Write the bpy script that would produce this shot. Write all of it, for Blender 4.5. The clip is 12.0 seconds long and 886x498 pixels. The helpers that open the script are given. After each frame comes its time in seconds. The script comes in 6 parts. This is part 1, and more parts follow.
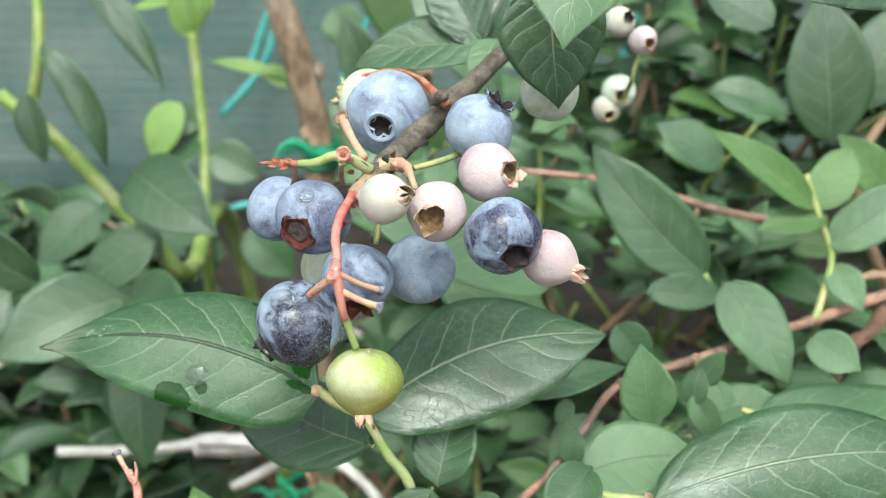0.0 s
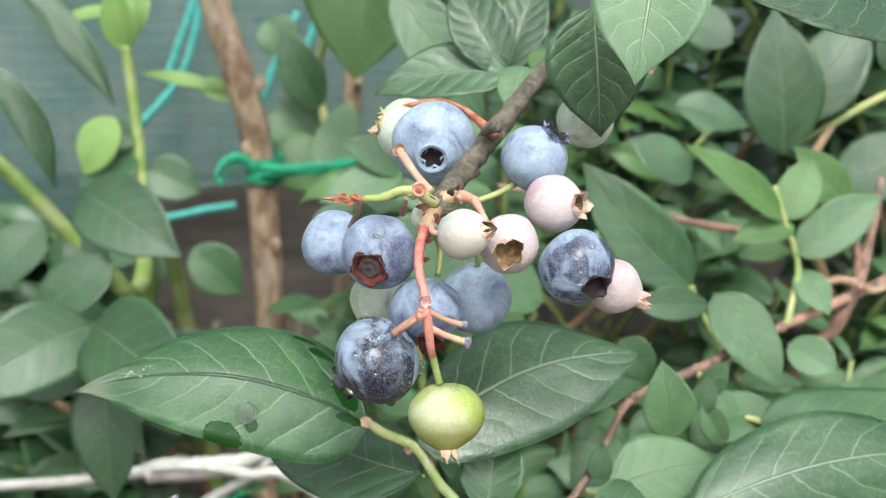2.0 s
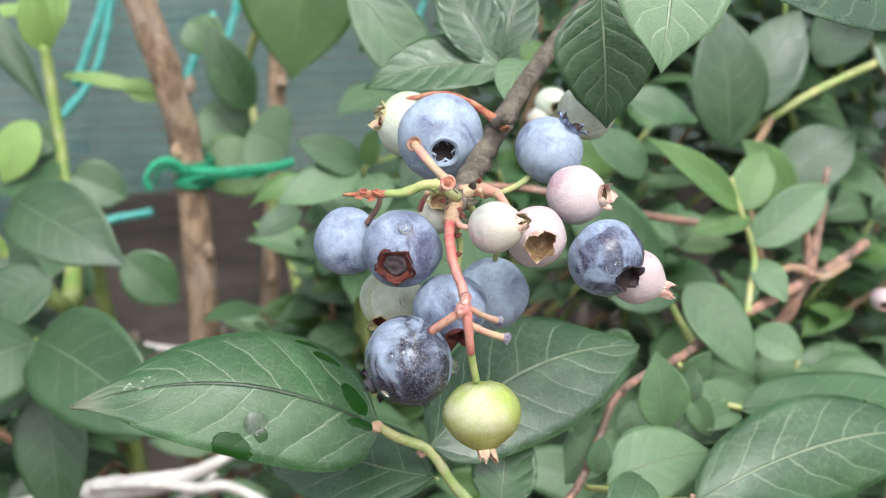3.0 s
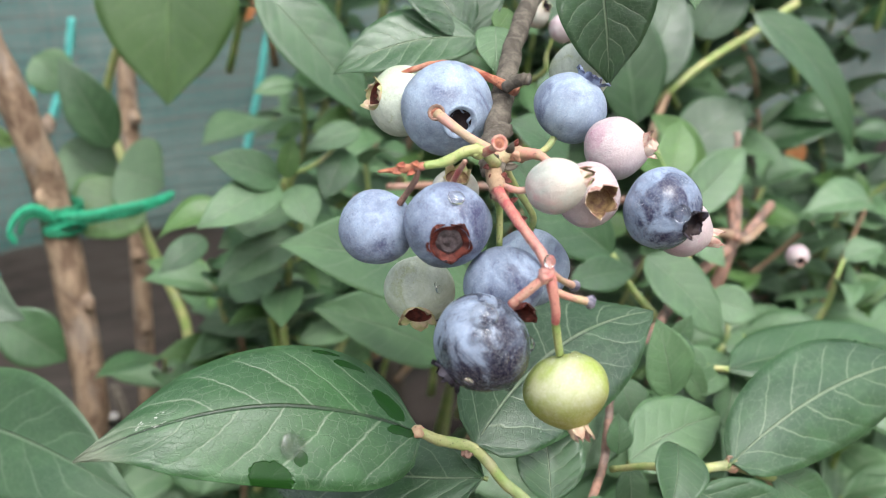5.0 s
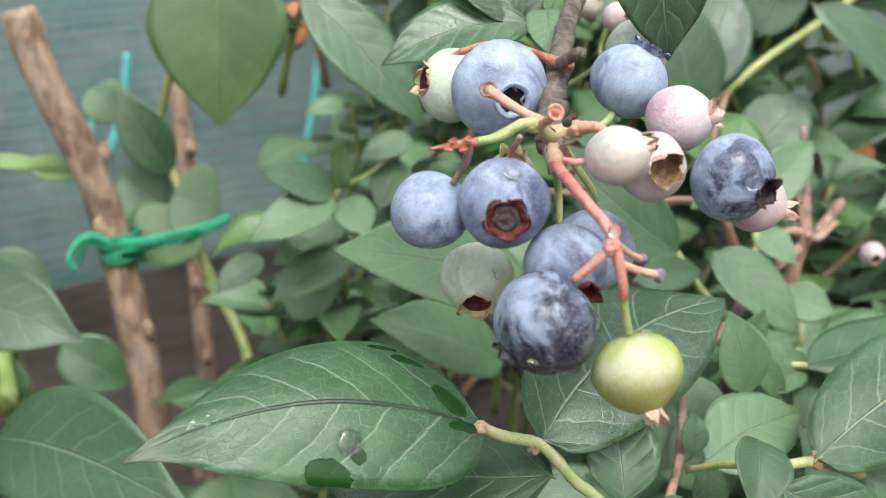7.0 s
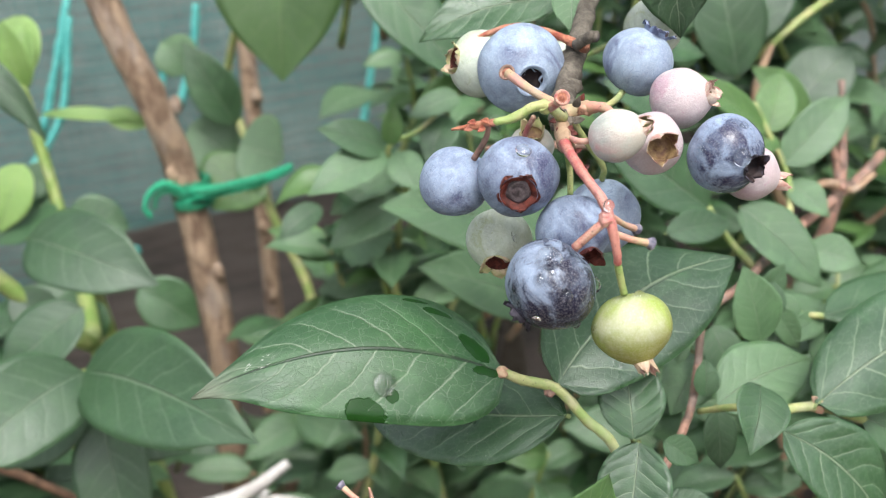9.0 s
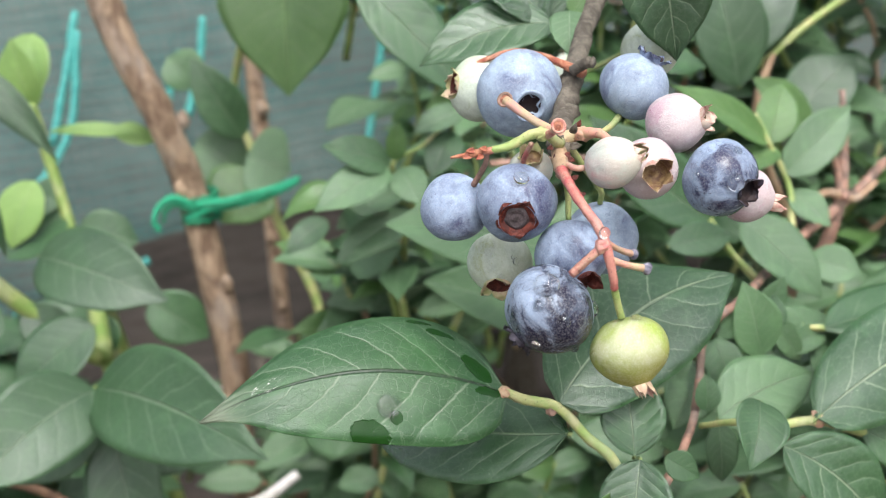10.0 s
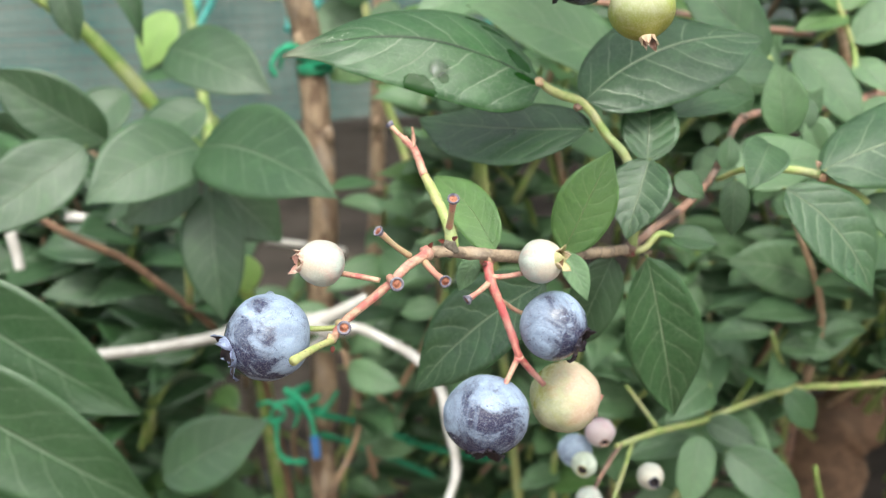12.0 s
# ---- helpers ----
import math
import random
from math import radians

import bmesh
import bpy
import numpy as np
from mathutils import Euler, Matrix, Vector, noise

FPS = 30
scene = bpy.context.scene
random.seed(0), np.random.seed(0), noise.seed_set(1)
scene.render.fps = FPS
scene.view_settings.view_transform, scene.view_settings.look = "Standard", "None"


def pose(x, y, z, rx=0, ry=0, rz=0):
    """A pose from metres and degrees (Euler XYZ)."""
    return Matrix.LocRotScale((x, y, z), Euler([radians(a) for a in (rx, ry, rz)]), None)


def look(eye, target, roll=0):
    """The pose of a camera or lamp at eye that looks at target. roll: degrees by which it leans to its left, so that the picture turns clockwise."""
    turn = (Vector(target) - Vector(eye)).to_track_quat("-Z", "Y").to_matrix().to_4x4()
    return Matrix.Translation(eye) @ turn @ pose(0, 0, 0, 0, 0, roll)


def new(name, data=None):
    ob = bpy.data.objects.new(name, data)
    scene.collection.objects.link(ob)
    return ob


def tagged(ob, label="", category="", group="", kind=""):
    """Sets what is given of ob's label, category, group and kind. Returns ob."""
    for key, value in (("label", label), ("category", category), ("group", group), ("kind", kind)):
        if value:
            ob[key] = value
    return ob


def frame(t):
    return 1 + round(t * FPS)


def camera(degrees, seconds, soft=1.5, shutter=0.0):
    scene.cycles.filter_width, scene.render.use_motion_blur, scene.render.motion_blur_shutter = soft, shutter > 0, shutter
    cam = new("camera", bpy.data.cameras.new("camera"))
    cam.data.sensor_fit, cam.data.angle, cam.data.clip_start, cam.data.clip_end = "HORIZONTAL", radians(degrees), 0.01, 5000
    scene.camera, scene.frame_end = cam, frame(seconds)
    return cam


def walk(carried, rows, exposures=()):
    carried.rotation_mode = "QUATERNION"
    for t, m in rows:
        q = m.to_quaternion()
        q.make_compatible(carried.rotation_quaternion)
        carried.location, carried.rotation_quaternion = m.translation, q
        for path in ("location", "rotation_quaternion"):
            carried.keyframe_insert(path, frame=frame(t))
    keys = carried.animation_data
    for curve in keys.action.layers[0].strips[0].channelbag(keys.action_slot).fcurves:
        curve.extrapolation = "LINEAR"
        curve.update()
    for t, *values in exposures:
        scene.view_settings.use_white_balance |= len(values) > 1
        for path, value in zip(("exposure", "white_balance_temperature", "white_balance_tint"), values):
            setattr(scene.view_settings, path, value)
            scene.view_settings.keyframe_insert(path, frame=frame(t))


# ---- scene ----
# Camera and its way
cam = camera(48.0, 12.0, soft=1.1)
PATH = [
    (0, (0.00993, -0.00395, 0.71376), (-0.02622, 0.9626, 0.45983), -0.30),
    (0.5, (0.00125, -0.00192, 0.71481), (0.01007, 0.95946, 0.43973), -1.13),
    (1, (-0.00869, -0.00507, 0.72211), (0.00616, 0.95533, 0.44387), -2.04),
    (1.5, (-0.01865, -0.00433, 0.72326), (0.01889, 0.95882, 0.45691), -0.75),
    (2, (-0.02796, -0.00297, 0.72072), (0.05807, 0.96013, 0.46571), 0.01),
    (2.5, (-0.03528, 0.00145, 0.71719), (0.09937, 0.95899, 0.46227), 0.16),
    (3, (-0.05294, 0.00569, 0.71775), (0.14027, 0.95401, 0.46607), 0.03),
    (3.2, (-0.05827, 0.0089, 0.71411), (0.15693, 0.95321, 0.46517), 0.19),
    (4.8, (-0.08818, 0.02894, 0.70451), (0.27641, 0.9352, 0.49061), -3.10),
    (5, (-0.08915, 0.03193, 0.7048), (0.27831, 0.93395, 0.47822), -4.58),
    (5.5, (-0.09338, 0.03529, 0.70655), (0.27823, 0.92918, 0.45582), -6.79),
    (6, (-0.09432, 0.03811, 0.70171), (0.26813, 0.94087, 0.47007), -7.25),
    (6.5, (-0.08845, 0.03929, 0.69832), (0.25211, 0.95764, 0.4967), -7.91),
    (6.7, (-0.08773, 0.0394, 0.69395), (0.24139, 0.96507, 0.50738), -7.55),
    (8.3, (-0.08654, 0.02213, 0.6989), (0.19363, 0.95626, 0.47776), -7.98),
    (8.5, (-0.0878, 0.02082, 0.69951), (0.18274, 0.95722, 0.476), -8.14),
    (9, (-0.08478, 0.01505, 0.70347), (0.15612, 0.95494, 0.46145), -8.09),
    (9.5, (-0.08435, 0.01221, 0.70725), (0.15008, 0.95441, 0.46786), -8.44),
    (10, (-0.08322, 0.01173, 0.70864), (0.14894, 0.95451, 0.46935), -8.87),
    (10.5, (-0.07889, 0.00979, 0.69611), (0.14716, 0.95613, 0.46515), -7.71),
    (11, (-0.07611, -0.0027, 0.67221), (0.11318, 0.95205, 0.44284), -5.91),
    (11.3, (-0.07516, -0.01257, 0.65719), (0.09064, 0.94473, 0.42034), -4.82),
    (11.5, (-0.07512, -0.02207, 0.65094), (0.07373, 0.93974, 0.42123), -3.73),
    (12, (-0.086, -0.04304, 0.64042), (0.04167, 0.92414, 0.42071), -2.39),
]
walk(cam, [(t, look(eye, target, roll)) for t, eye, target, roll in PATH],
     exposures=[(0.0, 0.94, 6350, -2), (1.2, 0.94, 6350, -1), (2.0, 0.94, 6350, 1), (2.5, 0.94, 6350, 8), (10.4, 0.94, 6350, 8), (11.0, 1.02, 6500, 6), (12.0, 1.06, 6650, 2)])
cam.data.dof.use_dof = True
cam.data.dof.focus_distance = 0.193
cam.data.dof.aperture_fstop = 20.0

# World: an overcast sky, and a wide soft sun high behind the camera
world = bpy.data.worlds.new("sky")
scene.world = world
world.use_nodes = True
wn, wl = world.node_tree.nodes, world.node_tree.links
sky = wn.new("ShaderNodeTexSky")
sky.sky_type = "NISHITA"
sky.sun_disc = False
sky.sun_elevation = radians(54)
sky.sun_rotation = radians(175)
sky.air_density, sky.dust_density, sky.ozone_density = 1.0, 4.0, 0.6
pale = wn.new("ShaderNodeHueSaturation")
pale.inputs["Saturation"].default_value = 0.35
wl.new(sky.outputs[0], pale.inputs["Color"])
wl.new(pale.outputs[0], wn["Background"].inputs["Color"])
wn["Background"].inputs["Strength"].default_value = 0.182
sun = new("sun", bpy.data.lights.new("sun", "SUN"))
sun.data.energy, sun.data.angle, sun.data.color = 1.0, radians(20), (1.0, 0.98, 0.94)
sun.rotation_euler = (radians(36), 0, radians(5))


# ---------------------------------------------------------------- materials
class Nodes:
    """A material's node tree, with short calls."""

    def __init__(self, name):
        self.mat = bpy.data.materials.new(name)
        self.mat.use_nodes = True
        self.tree = self.mat.node_tree
        self.bsdf = self.tree.nodes["Principled BSDF"]
        self.out = self.tree.nodes["Material Output"]

    def add(self, kind, **values):
        n = self.tree.nodes.new("ShaderNode" + kind)
        for k, v in values.items():
            if k == "op":
                n.operation = v
            elif k == "blend":
                n.data_type, n.blend_type = "RGBA", v
            elif k == "distance":
                n.distance = v
            elif k == "feature":
                n.feature = v
            else:
                n.inputs[k.replace("_", " ")].default_value = v
        return n

    def link(self, a, b):
        self.tree.links.new(a, b)

    def math(self, op, a, b=None, c=None):
        n = self.tree.nodes.new("ShaderNodeMath")
        n.operation = op
        for i, v in enumerate((a, b, c)):
            if v is None:
                continue
            if isinstance(v, (int, float)):
                n.inputs[i].default_value = v
            else:
                self.link(v, n.inputs[i])
        return n.outputs[0]

    def mix(self, fac, a, b, blend="MIX"):
        n = self.tree.nodes.new("ShaderNodeMix")
        n.data_type, n.blend_type = "RGBA", blend
        for socket, v in ((n.inputs[0], fac), (n.inputs[6], a), (n.inputs[7], b)):
            if isinstance(v, (int, float)):
                socket.default_value = v
            elif isinstance(v, tuple):
                socket.default_value = (*v, 1.0)
            else:
                self.link(v, socket)
        return n.outputs[2]

    def ramp(self, value, lo, hi, a=0.0, b=1.0):
        n = self.add("MapRange", From_Min=lo, From_Max=hi, To_Min=a, To_Max=b)
        n.interpolation_type = "SMOOTHSTEP"
        self.link(value, n.inputs["Value"])
        return n.outputs[0]

    def coords(self, shift=True):
        """Object coordinates, moved by the object's random number."""
        tc = self.tree.nodes.new("ShaderNodeTexCoord").outputs["Object"]
        if not shift:
            return tc
        r = self.tree.nodes.new("ShaderNodeObjectInfo").outputs["Random"]
        v = self.add("VectorMath", op="ADD")
        self.link(tc, v.inputs[0])
        self.link(self.math("MULTIPLY", r, 7.3), v.inputs[1])
        return v.outputs[0]

    def noise(self, vec, scale, detail=4.0, rough=0.55, distort=0.0):
        n = self.add("TexNoise", Scale=scale, Detail=detail, Roughness=rough, Distortion=distort)
        self.link(vec, n.inputs["Vector"])
        return n.outputs["Fac"]

    def bump(self, height, strength, depth):
        n = self.add("Bump", Strength=strength, Distance=depth)
        self.link(height, n.inputs["Height"])
        self.link(n.outputs[0], self.bsdf.inputs["Normal"])
        return n.outputs[0]

    def set(self, **values):
        for k, v in values.items():
            socket = self.bsdf.inputs[k.replace("_", " ")]
            if isinstance(v, (int, float)):
                socket.default_value = v
            elif isinstance(v, tuple):
                socket.default_value = (*v, 1.0) if len(socket.default_value) == 4 else v
            else:
                self.link(v, socket)


def leaf_material(name, dark, light, vein, gloss=0.34, under=False, lit=0.2, rib_tone=None, wet=(), veins_n=7.0, quilt=0.12, lines=0.42):
    """A leaf: midrib, curved side veins and a fine net of veins along the leaf's own UV.
    wet: films of rain (along, across, half length, half width); rib_tone: colour of a stained midrib;
    quilt: how far the blade bulges between its veins; lines: how plainly the veins show."""
    m = Nodes(name)
    uv = m.tree.nodes.new("ShaderNodeUVMap").outputs[0]
    sep = m.tree.nodes.new("ShaderNodeSeparateXYZ")
    m.link(uv, sep.inputs[0])
    s, u = sep.outputs[0], sep.outputs[1]
    side = m.math("MULTIPLY", m.math("ABSOLUTE", m.math("SUBTRACT", u, 0.5)), 2.0)
    info = m.tree.nodes.new("ShaderNodeObjectInfo").outputs["Random"]
    shape = m.add("VectorMath", op="MULTIPLY")
    shape.inputs[1].default_value = (0.055, 0.026, 0.0)
    m.link(uv, shape.inputs[0])
    moved = m.add("VectorMath", op="ADD")
    m.link(shape.outputs[0], moved.inputs[0])
    m.link(m.math("MULTIPLY", info, 7.3), moved.inputs[1])
    wob = moved.outputs[0]
    blot, fine = m.noise(wob, 60, 5, 0.6), m.noise(wob, 900, 3, 0.6)
    # side veins run out and forward, and bend towards the tip near the edge
    lean = m.math("ADD", m.math("MULTIPLY", side, 0.17), m.math("MULTIPLY", m.math("MULTIPLY", side, side), 0.07))
    flip = m.math("MULTIPLY", m.math("GREATER_THAN", u, 0.5), 0.46)
    wave = m.math("MULTIPLY", m.math("SUBTRACT", m.noise(wob, 110, 3), 0.5), 0.6)
    run = m.math("ADD", m.math("ADD", m.math("MULTIPLY", m.math("SUBTRACT", s, lean), veins_n), flip), m.math("ADD", wave, info))
    near = m.math("ABSOLUTE", m.math("SUBTRACT", m.math("FRACT", run), 0.5))
    veins = m.math("MULTIPLY", m.ramp(near, 0.008, 0.05, 1.0, 0.0), m.ramp(side, 0.6, 1.0, 1.0, 0.1))
    rib = m.ramp(side, 0.012, 0.036, 1.0, 0.0)
    bent = m.add("VectorMath", op="ADD")
    m.link(wob, bent.inputs[0])
    m.link(m.math("MULTIPLY", m.math("SUBTRACT", m.noise(wob, 420, 3), 0.5), 0.0022), bent.inputs[1])
    cell = m.add("TexVoronoi", feature="DISTANCE_TO_EDGE", Scale=430.0)
    m.link(bent.outputs[0], cell.inputs["Vector"])
    net = m.ramp(cell.outputs["Distance"], 0.0, 0.055, 1.0, 0.0)
    tiny = m.add("TexVoronoi", feature="DISTANCE_TO_EDGE", Scale=1500.0)
    m.link(bent.outputs[0], tiny.inputs["Vector"])
    mesh = m.ramp(tiny.outputs["Distance"], 0.0, 0.12, 1.0, 0.0)
    tone = m.mix(m.ramp(blot, 0.28, 0.74), dark, light)
    tone = m.mix(m.math("MULTIPLY", info, 0.4), tone, tuple(c * 1.5 for c in light))
    tone = m.mix(m.math("MULTIPLY", mesh, 0.2), tone, tuple(c * 0.5 for c in dark))
    tone = m.mix(m.math("MULTIPLY", m.math("MULTIPLY", net, m.ramp(m.noise(wob, 150, 3), 0.3, 0.6, 0.35, 1.0)), lines * 0.5), tone, vein)
    tone = m.mix(m.math("MULTIPLY", veins, lines * 1.25), tone, vein)
    tone = m.mix(m.math("MULTIPLY", rib, min(0.9, lines * 1.9)), tone, rib_tone or vein)
    tone = m.mix(m.ramp(m.noise(wob, 2300, 3, 0.7), 0.35, 0.65, 0.0, 0.28), tone, tuple(c * 0.55 for c in dark))
    tone = m.mix(m.ramp(m.noise(wob, 95, 4, 0.6, 0.6), 0.52, 0.66, 0.0, 0.35), tone, tuple(c * 1.45 for c in light))
    spots = m.ramp(m.noise(wob, 330, 5, 0.75), 0.68, 0.76, 0.0, 0.4)
    tone = m.mix(spots, tone, (0.20, 0.22, 0.16))
    tone = m.mix(m.ramp(m.noise(wob, 1700, 2, 0.5), 0.68, 0.74, 0.0, 0.35), tone, (0.30, 0.33, 0.25))
    tone = m.mix(m.ramp(side, 0.94, 1.0, 0.0, 0.4), tone, tuple(c * 1.7 for c in light))
    rough = m.ramp(blot, 0.2, 0.8, gloss - 0.06, gloss + 0.18)
    if wet:
        tone = m.mix(m.ramp(m.math("ADD", s, m.math("MULTIPLY", m.math("SUBTRACT", blot, 0.5), 0.3)), 0.80, 1.0, 0.0, 0.55), tone, (0.27, 0.27, 0.21))
        scuff = m.math("MULTIPLY", m.ramp(m.noise(wob, 800, 4, 0.7), 0.56, 0.62), m.ramp(m.math("ABSOLUTE", m.math("SUBTRACT", s, 0.80)), 0.02, 0.06, 1.0, 0.0))
        tone = m.mix(m.math("MULTIPLY", scuff, m.ramp(m.math("ABSOLUTE", m.math("SUBTRACT", u, 0.42)), 0.05, 0.15, 1.0, 0.0)), tone, (0.55, 0.56, 0.50))
    dry = None
    for along, across, hl, hw in wet:
        d1 = m.math("DIVIDE", m.math("SUBTRACT", s, along), hl)
        d2 = m.math("DIVIDE", m.math("SUBTRACT", u, across), hw)
        far = m.math("ADD", m.math("SQRT", m.math("ADD", m.math("MULTIPLY", d1, d1), m.math("MULTIPLY", d2, d2))), m.math("MULTIPLY", m.math("SUBTRACT", m.noise(wob, 190, 4, 0.6), 0.5), 1.5))
        film = m.ramp(far, 0.86, 0.92, 1.0, 0.0)
        tone = m.mix(film, tone, (dark[0] * 0.45, dark[1] * 0.62, dark[2] * 0.28))
        rough = m.math("MULTIPLY", rough, m.ramp(far, 0.86, 0.92, 0.3, 1.0))
        bare = m.ramp(far, 0.84, 0.96, 0.35, 1.0)
        dry = m.math("MULTIPLY", dry, bare) if dry else bare
    m.set(Base_Color=tone, Roughness=rough, Specular_IOR_Level=m.math("MULTIPLY", dry, 0.6) if dry else 0.86)
    bulge = m.math("MULTIPLY", m.math("POWER", m.ramp(near, 0.0, 0.5), 0.6), m.ramp(side, 0.0, 0.45))
    bulge = m.math("ADD", bulge, m.math("MULTIPLY", m.noise(wob, 210, 2), 0.25))
    height = m.math("ADD", m.math("MULTIPLY", bulge, quilt), m.math("MULTIPLY", rib, -0.7))
    height = m.math("ADD", height, m.math("ADD", m.math("ADD", m.math("ADD", m.math("MULTIPLY", net, -0.052), m.math("MULTIPLY", mesh, -0.024)), m.math("MULTIPLY", veins, -0.07)), m.math("MULTIPLY", m.math("ADD", fine, m.math("MULTIPLY", blot, 2.0)), 0.12)))
    if dry:
        height = m.math("MULTIPLY", height, dry)
    normal = m.bump(height, 0.9, 0.0006 if not under else -0.0004)
    glow = m.add("BsdfTranslucent")
    m.link(m.mix(0.5, tone, tuple(min(1.0, c * 2.4) for c in light)), glow.inputs["Color"])
    m.link(normal, glow.inputs["Normal"])
    both = m.add("MixShader", Fac=lit)
    m.link(m.bsdf.outputs[0], both.inputs[1])
    m.link(glow.outputs[0], both.inputs[2])
    m.link(both.outputs[0], m.out.inputs["Surface"])
    return m.mat


LEAF = leaf_material("leaf_green", (0.026, 0.079, 0.025), (0.051, 0.124, 0.043), (0.24, 0.31, 0.19), 0.34, lit=0.22, lines=0.26)
LEAF_NEAR = leaf_material("leaf_green_quilted", (0.018, 0.059, 0.019), (0.035, 0.092, 0.031), (0.25, 0.32, 0.20), 0.30, quilt=0.26, veins_n=7.0, lines=0.46, lit=0.14)
LEAF_RAIN = leaf_material("leaf_green_rained_on", (0.023, 0.074, 0.024), (0.043, 0.112, 0.037), (0.25, 0.30, 0.21), 0.36, rib_tone=(0.024, 0.032, 0.022),
                          wet=((0.475, 0.95, 0.070, 0.13), (0.40, 0.82, 0.025, 0.06), (0.085, 0.32, 0.055, 0.14), (0.20, 0.10, 0.055, 0.035), (0.26, 0.04, 0.05, 0.02), (0.05, 0.56, 0.07, 0.07)), veins_n=7.0, quilt=0.32, lines=0.42, lit=0.14)
LEAF_DARK = leaf_material("leaf_dark_green", (0.016, 0.053, 0.017), (0.034, 0.085, 0.029), (0.20, 0.26, 0.17), 0.42, lines=0.30, lit=0.16)
LEAF_GLOSSY = leaf_material("leaf_dark_glossy", (0.015, 0.046, 0.015), (0.029, 0.078, 0.026), (0.22, 0.28, 0.17), 0.27, quilt=0.35, lines=0.34, veins_n=7.0, lit=0.12)
LEAF_SAGE = leaf_material("leaf_sage_green", (0.063, 0.141, 0.056), (0.106, 0.201, 0.085), (0.28, 0.36, 0.23), 0.42, lit=0.24, lines=0.3)
LEAF_PALE = leaf_material("leaf_pale_green", (0.069, 0.145, 0.060), (0.102, 0.192, 0.083), (0.42, 0.50, 0.36), 0.42, quilt=0.12, lines=0.38)
LEAF_FRESH = leaf_material("leaf_fresh_green", (0.052, 0.128, 0.028), (0.090, 0.188, 0.045), (0.30, 0.38, 0.17), 0.40, lit=0.24, lines=0.3)
LEAF_OLIVE = leaf_material("leaf_olive_green", (0.036, 0.088, 0.016), (0.060, 0.128, 0.028), (0.16, 0.22, 0.09), 0.42, lit=0.26, lines=0.2)
LEAF_YELLOW = leaf_material("leaf_yellow_green", (0.18, 0.33, 0.075), (0.30, 0.45, 0.13), (0.42, 0.50, 0.28), 0.42, lit=0.35, lines=0.25)
LEAF_UNDER = leaf_material("leaf_underside", (0.12, 0.205, 0.12), (0.16, 0.25, 0.145), (0.27, 0.33, 0.21), 0.6, under=True)


